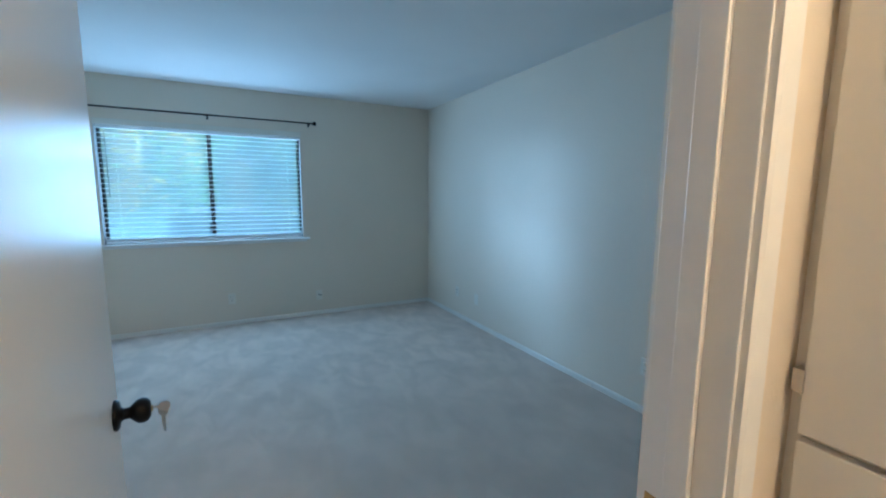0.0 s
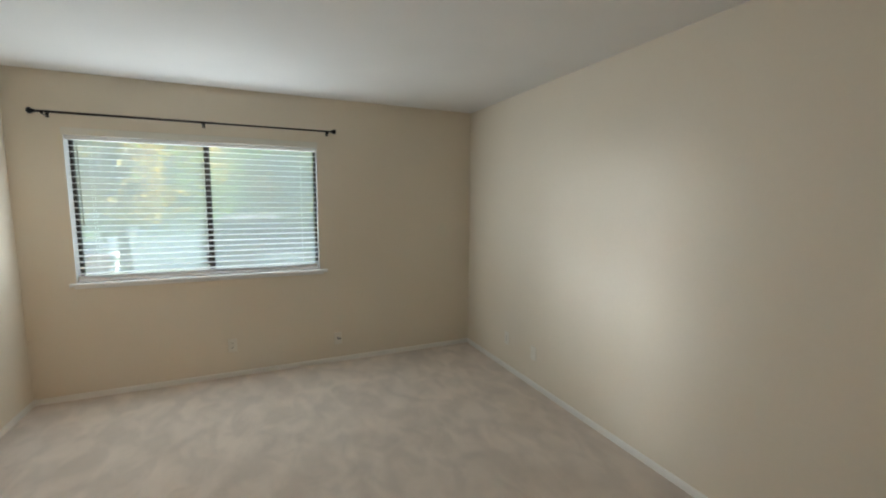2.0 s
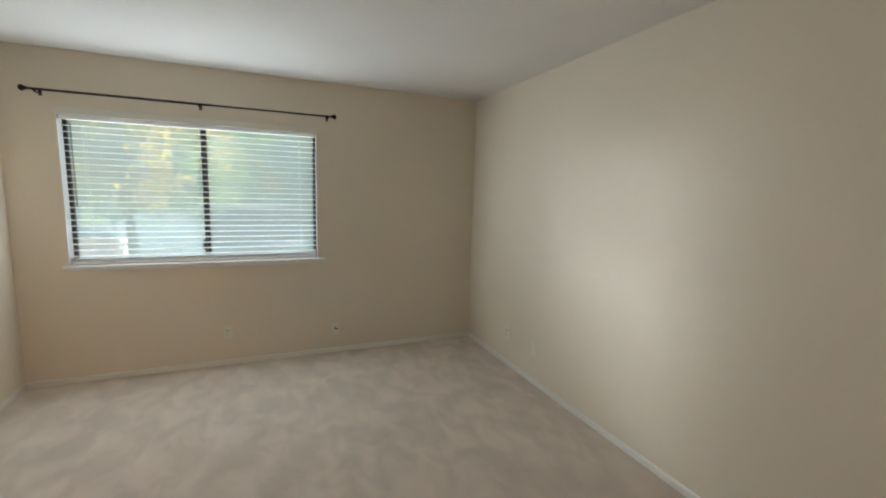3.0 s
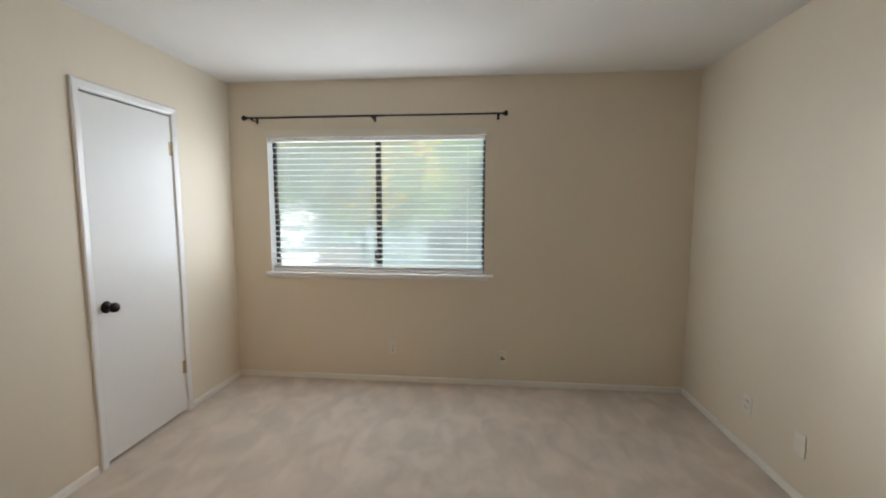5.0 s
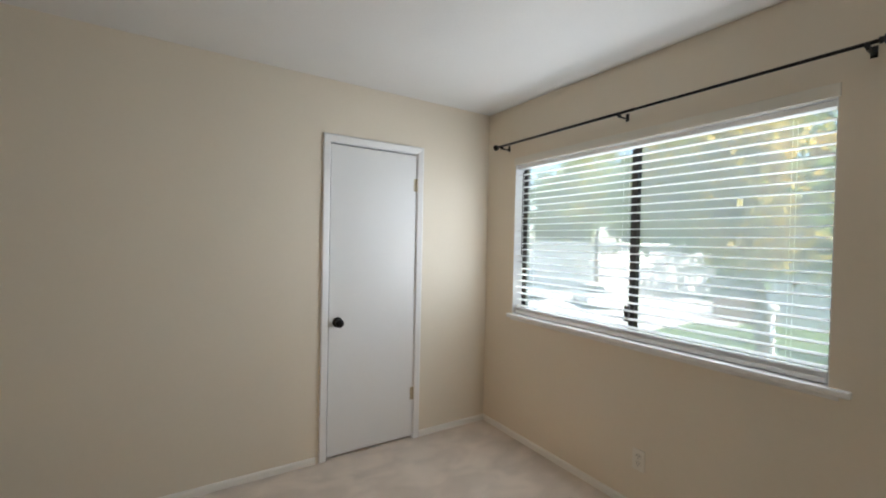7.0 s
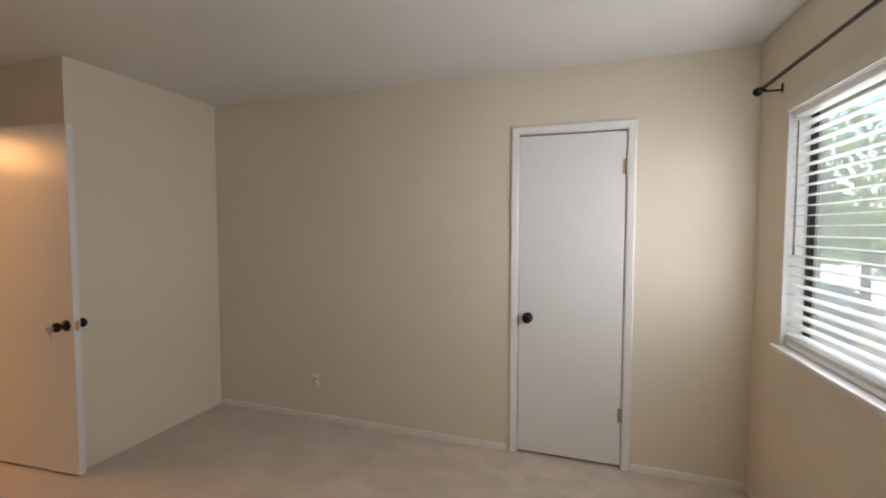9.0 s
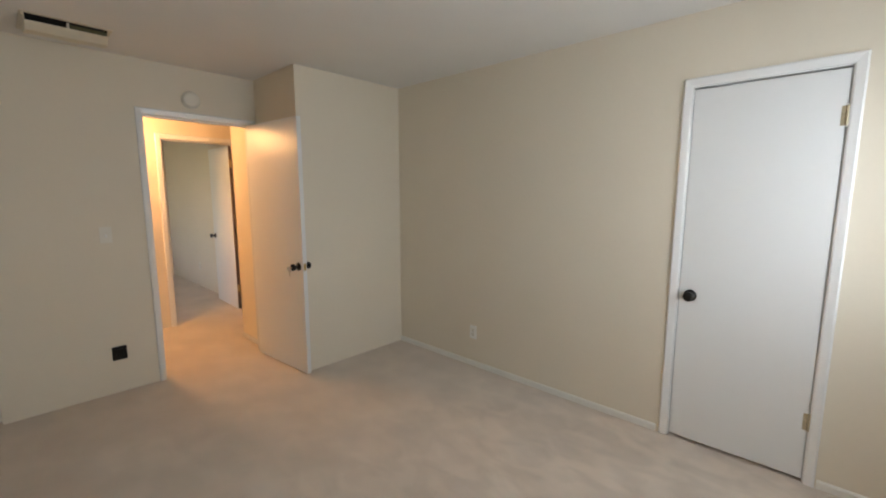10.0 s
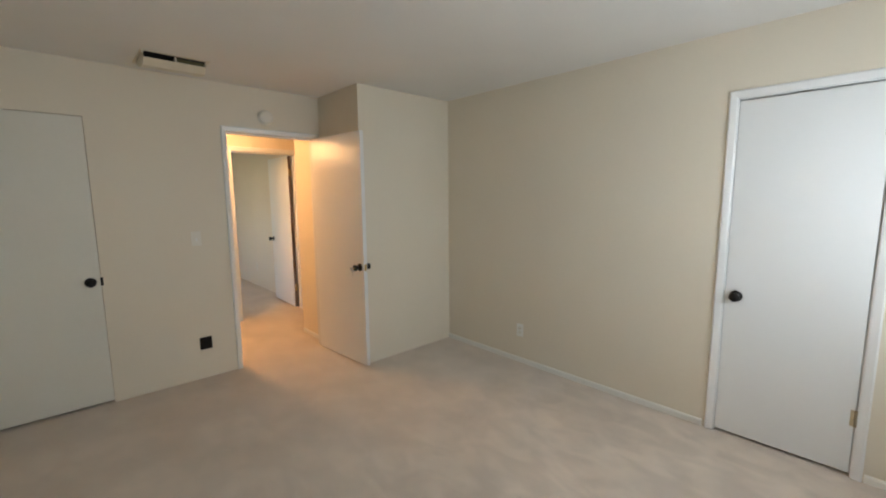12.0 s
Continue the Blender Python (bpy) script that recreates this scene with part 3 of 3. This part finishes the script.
for a, b, y in ((x0 + FR, MX - 0.02, 0.105), (MX + 0.02, x1 - 0.021, 0.118)):
    pane = part("pane", box(a, b, y, y + 0.004, z0 + 0.007, z1 - 0.013), GLASS, win)
    pane.visible_shadow = False
part("insect_screen", box(MX + 0.02, x1 - 0.021, 0.1285, 0.1292, z0 + 0.007, z1 - 0.013), SCREEN, win, "fine grey insect screen")

# ---- window blind ----
blind = thing("venetian_blind", "white two-inch slatted blind, lowered with its slats open, in the window", "blind", pose(0, NY + 0.042, 0))
part("headrail", box(x0 + 0.008, x1 - 0.008, -0.028, 0.028, z1 - 0.030, z1 - 0.005, 0.003), SLAT, blind)
part("bottom_rail", box(x0 + 0.012, x1 - 0.012, -0.025, 0.025, z0 + 0.004, z0 + 0.028, 0.004), SLAT, blind)


def slat_mesh(width):
    """One curved slat, 50 mm deep, centred on its own middle."""
    bm = bmesh.new()
    cut = [(-0.025 + 0.05 * i / 6, 0.0022 * (1 - (2 * i / 6 - 1) ** 2)) for i in range(7)]
    ring = [(y, z) for y, z in cut] + [(y, z - 0.0026) for y, z in cut[::-1]]
    ends = [[bm.verts.new((s * width / 2, y, z)) for y, z in ring] for s in (-1, 1)]
    n = len(ring)
    for i in range(n):
        j = (i + 1) % n
        bm.faces.new((ends[0][i], ends[0][j], ends[1][j], ends[1][i]))
    for i in range(6):
        for e in ends:
            bm.faces.new((e[i], e[i + 1], e[n - 2 - i], e[n - 1 - i]))
    return mesh_of("slat", bm, SLAT)


PITCH, COUNT = 0.0455, 22
slat = slat_mesh(x1 - x0 - 0.024)
for i in range(COUNT):
    s = new("slat", slat)
    s.parent = blind
    s.matrix_basis = pose((x0 + x1) / 2 + random.uniform(-0.001, 0.001), 0, z0 + 0.064 + i * PITCH, 2 + random.uniform(-1.0, 1.0), random.uniform(-0.08, 0.08), 0)
for i in range(3):   # the lowest slats lie stacked on the bottom rail
    s = new("slat", slat)
    s.parent = blind
    s.matrix_basis = pose((x0 + x1) / 2, random.uniform(-0.002, 0.002), z0 + 0.033 + i * 0.0065, random.uniform(-0.5, 0.5), 0, 0)
for lx in (x0 + 0.14, (x0 + x1) / 2 - 0.01, x1 - 0.14):
    for dy in (-0.0268, 0.0268):
        part("ladder_cord", lathe(((0.0, z0 + 0.02), (0.0005, z0 + 0.02), (0.0005, z1 - 0.05), (0.0, z1 - 0.05)), pose(lx, dy, 0), 6), SLAT, blind)
part("tilt_wand", lathe(((0.0, z1 - 0.66), (0.005, z1 - 0.655), (0.0042, z1 - 0.62), (0.003, z1 - 0.06), (0.0, z1 - 0.055)), pose(x0 + 0.075, -0.034, 0), 8), WAND, blind, "thin smoky plastic tilt wand")

# ---- curtain rod ----
RZ, RY = 2.135, -0.078
rod = thing("curtain_rod", "thin black metal curtain rod with ball ends above the window", "curtain rod", pose(0, NY, RZ))
along = pose(0, RY, 0, 0, 90, 0)
part("rod", lathe(((0.0, 0.20), (0.0085, 0.20), (0.0085, 1.30), (0.0070, 1.302), (0.0070, 2.205), (0.0, 2.205)), along, 14), BLACK, rod, "", True)
for bx, sgn in ((0.205, -1), (2.20, 1)):
    part("finial", lathe(((0.0, 0.0), (0.012, 0.0), (0.012, 0.006), (0.009, 0.009), (0.016, 0.014), (0.021, 0.022), (0.021, 0.030), (0.015, 0.040), (0.0, 0.043)),
                         pose(bx, RY, 0, 0, 90 * sgn, 0), 16), BLACK, rod, "black ball finial", True)
for bx in (0.245, 1.213, 2.172):
    bm = box(bx - 0.010, bx + 0.010, -0.004, -0.0003, -0.030, 0.012, 0.001)
    add_box(bm, bx - 0.005, bx + 0.005, RY - 0.004, -0.004, -0.022, -0.014, 0.001)
    add_box(bm, bx - 0.007, bx + 0.007, RY - 0.012, RY + 0.012, -0.016, -0.0075, 0.002)
    add_box(bm, bx - 0.007, bx + 0.007, RY - 0.0135, RY - 0.0095, -0.016, 0.003, 0.001)
    part("bracket", bm, BLACK, rod)


# ---- wall plates ----
def outlet(m, label, mat=None):
    """A duplex outlet; local y points out of the wall."""
    ob = thing("wall_outlet", label, "outlet", m, "wall outlets")
    part("cover_plate", box(-0.035, 0.035, 0.0003, 0.006, -0.0575, 0.0575, 0.0025), mat or PLASTIC, ob)
    for z in (-0.020, 0.020):
        s = part("socket", box(-0.016, 0.016, 0.006, 0.0085, z - 0.0135, z + 0.0135, 0.004), PLASTIC, ob)
        bm = bmesh.new()
        for x in (-0.0065, 0.0065):
            add_box(bm, x - 0.0012, x + 0.0012, 0.0084, 0.0089, z - 0.001, z + 0.008)
        add_box(bm, -0.0022, 0.0022, 0.0084, 0.0089, z - 0.009, z - 0.005)
        part("slots", bm, DARK, s)
    part("screw", lathe(((0.0, 0.0), (0.003, 0.0), (0.002, 0.0012), (0.0, 0.0014)), pose(0, 0.006, 0, -90), 10), STEEL, ob)
    return ob


outlet(pose(1.335, NY, 0.280, 0, 0, 180), "ivory duplex outlet low on the wall below the window")
outlet(pose(WX, 1.503, 0.296, 0, 0, -90), "white duplex outlet low on the wall", WHITE_PLASTIC)
outlet(pose(EX, 3.52, 0.290, 0, 0, 90), "ivory duplex outlet low on the plain wall")
outlet(pose(EX, 1.11, 0.305, 0, 0, 90), "ivory duplex outlet low on the plain wall near the entry")
outlet(pose(R2W, -3.55, 0.33, 0, 0, -90), "ivory outlet in the room across the hall")
ob = thing("cable_plate", "ivory wall plate with a short black cable stub", "wall plate", pose(2.23, NY, 0.226, 0, 0, 180))
part("cover_plate", box(-0.035, 0.035, 0.0003, 0.006, -0.0575, 0.0575, 0.0025), PLASTIC, ob)
bm = lathe(((0.0, 0.0), (0.006, 0.0), (0.006, 0.012), (0.0045, 0.013), (0.0045, 0.05), (0.0, 0.051)), pose(0.0, 0.006, 0.01, -90, 0, 0), 10)
add_box(bm, -0.024, 0.012, 0.045, 0.053, 0.006, 0.014, 0.003)
part("cable_stub", bm, BLACK, ob, "black coaxial cable stub")
ob = thing("phone_plate", "ivory blank wall plate on the plain wall", "wall plate", pose(EX, 3.115, 0.285, 0, 0, 90))
part("cover_plate", box(-0.035, 0.035, 0.0003, 0.006, -0.0575, 0.0575, 0.0025), PLASTIC, ob)
part("jack", box(-0.007, 0.007, 0.006, 0.008, -0.008, 0.008, 0.001), PLASTIC, ob)
ob = thing("black_wall_plate", "black square cover plate low on the wall beside the entry", "wall plate", pose(2.144, SY, 0.300))
part("cover_plate", box(-0.045, 0.045, 0.0003, 0.014, -0.052, 0.052, 0.0068), BLACK, ob)
part("insert", box(-0.024, 0.024, 0.012, 0.0145, -0.032, 0.032, 0.003), BLACK, ob)
ob = thing("light_switch", "ivory toggle light switch beside the entry door", "light switch", pose(2.150, SY, 1.175))
part("cover_plate", box(-0.035, 0.035, 0.0003, 0.006, -0.0575, 0.0575, 0.0025), PLASTIC, ob)
part("toggle", box(-0.006, 0.006, 0.006, 0.018, -0.018, 0.002, 0.002), WHITE_PLASTIC, ob, "white toggle")

# smoke detector above the entry
ob = thing("smoke_detector", "round ivory smoke detector on the wall above the entry", "smoke detector", pose(1.540, SY, 2.190, -90))
part("base", lathe(((0.0, 0.0003), (0.066, 0.0003), (0.067, 0.008), (0.064, 0.012), (0.0, 0.012))), PLASTIC, ob, "", True)
part("cover", lathe(((0.060, 0.012), (0.062, 0.022), (0.052, 0.034), (0.030, 0.040), (0.0, 0.041))), PLASTIC, ob, "", True)
part("test_button", lathe(((0.0, 0.036), (0.010, 0.036), (0.010, 0.0405), (0.0, 0.042)), pose(-0.02, -0.03, 0), 14), PLASTIC, ob)

# ceiling air register
vent = thing("ceiling_vent", "beige enamelled air register on the ceiling, its two slots dark", "vent", pose(2.28, 0.205, H))
VW = 0.178
bm = bmesh.new()
for a in ((-VW - 0.02, VW + 0.02, 0.165, 0.185), (-VW - 0.02, VW + 0.02, -0.175, -0.150), (-VW - 0.02, -VW, -0.150, 0.165), (VW, VW + 0.02, -0.150, 0.165)):
    add_box(bm, *a, -0.005, -0.0004, 0.001)
part("frame", bm, VENT, vent)
part("backing", box(-VW, VW, -0.150, 0.165, -0.003, -0.0006), DARK, vent)
bm = bmesh.new()
rows = [(-0.150, -0.006), (-0.10, -0.034), (-0.02, -0.060), (0.06, -0.074), (0.105, -0.072), (0.150, -0.034)]
for (ya, za), (yb, zb) in zip(rows, rows[1:]):
    bm.faces.new([bm.verts.new(v) for v in ((-VW, ya, za), (VW, ya, za), (VW, yb, zb), (-VW, yb, zb))])
for e in (-VW, VW):
    bm.faces.new([bm.verts.new((e, y, z)) for y, z in rows] + [bm.verts.new((e, 0.150, -0.003)), bm.verts.new((e, -0.15, -0.003))])
bmesh.ops.remove_doubles(bm, verts=bm.verts, dist=1e-5)
bmesh.ops.solidify(bm, geom=bm.faces, thickness=0.0015)
part("deflector", bm, VENT, vent, "curved beige deflector plate")
part("divider", box(-0.005, 0.005, 0.110, 0.152, -0.036, -0.004, 0.001), VENT, vent)
part("damper", box(-VW + 0.002, -0.006, 0.120, 0.122, -0.050, -0.004), OLIVE, vent, "olive damper blade in the slot")
part("lever", box(VW + 0.004, VW + 0.014, 0.170, 0.190, -0.026, -0.005, 0.002), VENT, vent)

# ---- outside ----
GZ = -2.75
solid("ground", box(-400, 400, -400, 400, GZ - 1, GZ), GRASS, "mown lawn reaching into the distance", "ground")
bm = box(-60, -9.0, 14.5, 27.0, GZ, GZ + 0.02)
add_box(bm, -60, -7.6, 30.0, 52.0, GZ, GZ + 0.02)
add_box(bm, -60, -7.6, 27.0, 30.0, GZ, GZ + 0.02)
solid("driveway", bm, CONCRETE, "pale concrete parking court", "pavement")
solid("road", box(-60, -9.0, 12.0, 14.5, GZ, GZ + 0.015), ASPHALT, "grey asphalt drive", "road")
solid("footpath", box(-9.0, 12.0, 19.6, 20.8, GZ, GZ + 0.03), CONCRETE, "pale concrete footpath through the lawn", "pavement")
solid("kerb", box(-9.15, -9.0, 12.0, 27.0, GZ, GZ + 0.12), CONCRETE, "concrete kerb at the lawn edge", "kerb")


def garage(m, width, label, doors, wall, door_mat, height=3.1):
    """A low garage block: walls, fascia, roof and recessed doors on its -y side."""
    ob = thing("garage", label, "garage", m)
    xs, bw = [], 2.5
    gap = (width - doors * bw) / (doors + 1)
    bm = bmesh.new()
    add_box(bm, 0, width, 0.25, 6, 0, height)
    x = 0.0
    for i in range(doors + 1):
        add_box(bm, x, x + gap, 0, 0.25, 0, height)
        x += gap
        if i < doors:
            add_box(bm, x, x + bw, 0, 0.25, 2.2, height)
            xs.append(x)
            x += bw
    part("wall", bm, wall, ob)
    part("roof", box(-0.3, width + 0.3, -0.4, 6.3, height, height + 0.18, 0.02), ROOFING, ob)
    part("fascia", box(-0.3, width + 0.3, -0.44, -0.402, height - 0.08, height + 0.18), wall, ob)
    for x in xs:
        d = part("garage_door", box(x + 0.01, x + bw - 0.01, 0.18, 0.245, 0.01, 2.19, 0.01), door_mat, ob)
        for k in range(1, 4):
            part("panel", box(x + 0.08, x + bw - 0.08, 0.165, 0.1795, 0.54 * k - 0.46, 0.54 * k - 0.02, 0.005), door_mat, d)
    return ob


garage(pose(-7.0, 30.0, GZ), 5.2, "pale stucco garage block behind the lawn", 1, STUCCO, STUCCO)
garage(pose(-1.75, 30.0, GZ), 9.0, "brown boarded garage block with dark doors", 3, BROWN_BOARD, BROWN_BOARD, 2.9)
garage(pose(-30.0, 28.0, GZ, 0, 0, 45), 24.0, "white sunlit garage block across the court", 7, STUCCO, STUCCO, 4.3)

# low brick garden wall, coursed
gw = thing("garden_wall", "low red brick garden wall across the lawn", "wall", pose(-9.2, 28.4, GZ))
part("core", box(0.02, 2.9, 0.01, 0.21, 0, 1.25), CONCRETE, gw)
brick = mesh_of("brick", box(-0.145, 0.145, -0.112, 0.112, -0.065, 0.065, 0.006), BRICK)
for r in range(9):
    for c in range(10):
        b = new("brick", brick)
        b.parent = gw
        b.matrix_basis = pose(0.15 + c * 0.3 + (0.15 if r % 2 else 0), 0.11, 0.07 + r * 0.14)

ob = thing("lamp_post", "short white round-topped post on the lawn", "post", pose(-4.0, 21.7, GZ))
part("shaft", lathe(((0.0, 0.0), (0.16, 0.0), (0.15, 0.1), (0.09, 0.12), (0.08, 1.75), (0.0, 1.76))), STUCCO, ob, "", True)
part("cap", lathe(((0.0, 1.74), (0.17, 1.75), (0.21, 1.84), (0.19, 1.96), (0.11, 2.05), (0.0, 2.08))), STUCCO, ob, "domed white cap", True)

ob = thing("utility_box", "grey-brown metal utility cabinet on the lawn", "utility box", pose(-0.2, 22.5, GZ))
part("cabinet", box(-0.75, 0.75, -0.4, 0.4, 0.08, 1.35, 0.03), BROWN_BOARD, ob)
part("plinth", box(-0.8, 0.8, -0.45, 0.45, 0.0, 0.08, 0.01), CONCRETE, ob)
part("lid", box(-0.78, 0.78, -0.43, 0.43, 1.35, 1.41, 0.02), CONCRETE, ob)


def tube(bm, a, b, ra, rb, sides=8):
    a, b = Vector(a), Vector(b)
    q = (b - a).to_track_quat("Z", "Y").to_matrix().to_4x4()
    add_lathe(bm, ((ra, 0.0), (rb, (b - a).length)), Matrix.Translation(a) @ q, sides)


def tree(x, y, height, spread, trunk_r, leaf_mat, label, leaves=5000, size=0.16, low=0.35, rnd=1, lean=0.0, turned=()):
    """A tapered trunk with forking limbs, and a crown of many small leaves in loose clumps."""
    rng = random.Random(rnd)
    ob = thing("tree", label, "tree", pose(x, y, GZ), "trees outside")
    bm = bmesh.new()
    pts = [Vector((lean * t * t + 0.06 * math.sin(5 * t + rnd), 0.06 * math.cos(4 * t), height * 0.55 * t)) for t in (0, 0.2, 0.45, 0.7, 1.0)]
    for i in range(4):
        tube(bm, pts[i], pts[i + 1], trunk_r * (1.25 if i == 0 else 1 - 0.17 * i), trunk_r * (1 - 0.17 * (i + 1)), 10)
    tips = []
    for k in range(13):
        a = 2 * math.pi * (k / 13 * 2.0) + rng.uniform(-0.3, 0.3)
        t = low * 1.6 + (1 - low * 1.6) * k / 12
        base = Vector((lean * t * t, 0, height * 0.55 * t))
        out = spread * rng.uniform(0.45, 0.8)
        tip = base + Vector((math.cos(a) * out, math.sin(a) * out, height * rng.uniform(0.06, 0.3)))
        mid = base.lerp(tip, 0.5) + Vector((0, 0, height * 0.04))
        tube(bm, base, mid, trunk_r * 0.35, trunk_r * 0.22, 6)
        tube(bm, mid, tip, trunk_r * 0.22, trunk_r * 0.06, 6)
        tips += [mid, tip]
    part("trunk", bm, BARK, ob, "dark rough bark", True)
    clumps = []
    for k in range(62):
        if k < len(tips):
            c = tips[k].copy()
        else:
            a, u = rng.uniform(0, 2 * math.pi), rng.uniform(-1, 1)
            r = spread * (rng.uniform(0.2, 1.0) ** 0.5) * math.sqrt(max(0.05, 1 - u * u))
            c = Vector((lean + r * math.cos(a), r * math.sin(a), height * (low + (1 - low) * (0.5 + 0.48 * u))))
        clumps.append((c, spread * rng.uniform(0.10, 0.22)))
    part_of = [("crown", leaf_mat, clumps, leaves, "")]
    if turned:
        part_of.append(("turned_branches", LEAF_GOLD, [(Vector(c), r) for c, r in turned], 420 * len(turned), "hanging branches of golden yellow leaves"))
    for name, mat, where, count, words in part_of:
        crown = new(name, leaf_mesh(name, where, count, size, rng, mat))
        crown.parent = ob
        if words:
            tagged(crown, words)
    return ob


def leaf_mesh(name, clumps, count, size, rng, mat):
    """Many small pointed leaves scattered round the given clumps, the clumps hanging slightly."""
    verts, faces = [], []
    for i in range(count):
        c, r = clumps[rng.randrange(len(clumps))]
        d = Vector((rng.gauss(0, 1), rng.gauss(0, 1), rng.gauss(0, 0.8)))
        p = c + d * r * 0.62 - Vector((0, 0, abs(rng.gauss(0, 0.35)) * r))
        u = Vector((rng.gauss(0, 1), rng.gauss(0, 1), rng.gauss(0, 0.6) - 0.5)).normalized()
        v = u.cross(Vector((rng.gauss(0, 1), rng.gauss(0, 1), rng.gauss(0, 1)))).normalized()
        s = size * rng.uniform(0.6, 1.35)
        n = len(verts)
        verts += [p, p + u * s * 0.5 + v * s * 0.34, p + u * s * 1.1, p + u * s * 0.5 - v * s * 0.34]
        faces += [(n, n + 1, n + 2), (n, n + 2, n + 3)]
    me = bpy.data.meshes.new(name)
    me.from_pydata([tuple(v) for v in verts], [], faces)
    me.materials.append(mat)
    return me


GOLD = [((0.35 + 0.5 * math.sin(2.3 * k), -3.0 + 0.06 * k, 6.7 - 0.25 * k), 0.46) for k in range(10)] + [((1.7 + 0.1 * k, -1.6, 6.3 - 0.3 * k), 0.36) for k in range(4)] + [((-1.6, -2.4, 5.4 + 0.4 * k), 0.42) for k in range(4)]
tree(-1.8, 15.0, 8.4, 3.6, 0.24, LEAF_LIME, "broad tree with drooping leaves turning yellow", 13000, 0.22, 0.46, 3, -0.5, GOLD)
tree(3.4, 19.5, 9.5, 4.2, 0.26, LEAF_YELLOW, "leafy tree on the lawn, partly turning yellow", 13000, 0.26, 0.42, 5)
tree(-9.5, 39.0, 10.5, 4.8, 0.26, LEAF_YELLOW, "tall green tree behind the garages", 7000, 0.26, 0.36, 7)
tree(-19.5, 31.5, 12.0, 5.4, 0.26, LEAF_YELLOW, "tall tree with yellow-green leaves by the parking court", 11000, 0.32, 0.58, 9)
tree(-33.0, 45.0, 14.0, 6.0, 0.3, LEAF_GREEN, "tall green tree beyond the parking court", 10000, 0.40, 0.55, 15)
tree(-15.5, 13.0, 8.5, 3.6, 0.22, LEAF_GREEN, "green tree beside the drive", 7000, 0.22, 0.40, 11)
tree(11.0, 27.0, 11.0, 5.0, 0.3, LEAF_GREEN, "large green tree behind the lawn", 7000, 0.28, 0.25, 13)
for i, (tx, ty, th) in enumerate(((-40, 50, 12), (-26, 51, 11), (-8, 47, 12.5), (-3, 43, 12), (6, 42, 13), (16, 44, 12), (-40, 34, 11))):
    tree(tx, ty, th, 5.5, 0.3, LEAF_GREEN if i % 3 else LEAF_YELLOW, "full green tree in the row behind the garages", 9000, 0.55, 0.10, 20 + i)


def car(m, paint, label):
    """A saloon: body with a tapered cabin, glass, wheels, lamps. Local x forward, on the ground at z = 0."""
    ob = thing("car", label, "car", m, "parked cars")
    mat = material("car_paint", paint, rough=0.25, metal=0.2, vary=0.03, coat=0.6)
    prof = ((-2.2, 0.35), (-2.25, 0.75), (-2.1, 0.95), (-1.4, 1.0), (0.95, 0.98), (2.0, 0.82), (2.2, 0.65), (2.2, 0.3))
    bm = bmesh.new()
    rings = []
    for yy, inset in ((-0.88, 0.05), (-0.80, 0.0), (0.80, 0.0), (0.88, 0.05)):
        rings.append([bm.verts.new((px * (1 - inset * 0.3), yy, pz - (inset if pz > 0.6 else -inset * 0.6))) for px, pz in prof])
    for a, b in zip(rings, rings[1:]):
        for i in range(len(prof)):
            j = (i + 1) % len(prof)
            bm.faces.new((a[i], a[j], b[j], b[i]))
    bm.faces.new(rings[0])
    bm.faces.new(rings[-1][::-1])
    part("body", bm, mat, ob)
    bm = bmesh.new()
    base = [bm.verts.new(v) for v in ((-1.75, -0.74, 0.97), (1.05, -0.74, 0.95), (1.05, 0.74, 0.95), (-1.75, 0.74, 0.97))]
    tp = [bm.verts.new(v) for v in ((-1.05, -0.58, 1.40), (0.25, -0.58, 1.42), (0.25, 0.58, 1.42), (-1.05, 0.58, 1.40))]
    for i in range(4):
        j = (i + 1) % 4
        bm.faces.new((base[i], base[j], tp[j], tp[i]))
    bm.faces.new(tp)
    part("window_glass", bm, CAR_GLASS, ob, "dark car glass")
    part("roof", box(-1.1, 0.3, -0.60, 0.60, 1.405, 1.45, 0.02), mat, ob)
    for wx in (-1.4, 1.35):
        for wy in (-0.80, 0.80):
            wheel = part("wheel", lathe(((0.0, -0.10), (0.21, -0.10), (0.30, -0.09), (0.33, -0.05), (0.33, 0.05), (0.30, 0.09), (0.21, 0.10), (0.0, 0.10)), pose(wx, wy, 0.33, 90), 18), TYRE, ob, "", True)
            part("rim", lathe(((0.0, -0.115), (0.19, -0.105), (0.19, 0.105), (0.0, 0.115)), pose(wx, wy, 0.33, 90), 14), STEEL, wheel)
    for wy in (-0.62, 0.62):
        part("headlight", box(2.12, 2.215, wy - 0.16, wy + 0.16, 0.60, 0.72, 0.02), WHITE_PLASTIC, ob)
        part("tail_light", box(-2.255, -2.19, wy - 0.16, wy + 0.16, 0.70, 0.86, 0.02), BRICK, ob)
    return ob


car(pose(-15.8, 26.2, GZ + 0.02, 0, 0, -35), (0.75, 0.75, 0.75), "white parked saloon on the pale court")
car(pose(-21.0, 25.5, GZ + 0.02, 0, 0, -35), (0.30, 0.36, 0.44), "blue-grey parked saloon on the pale court")
car(pose(-23.0, 15.6, GZ + 0.02, 0, 0, 5), (0.06, 0.065, 0.075), "dark parked saloon beside the drive")
car(pose(-26.0, 24.0, GZ + 0.02, 0, 0, 80), (0.70, 0.70, 0.70), "white parked saloon across the court")
car(pose(3.9, 28.8, GZ + 0.02, 0, 0, 180), (0.5, 0.5, 0.5), "pale grey parked saloon before the brown garages")
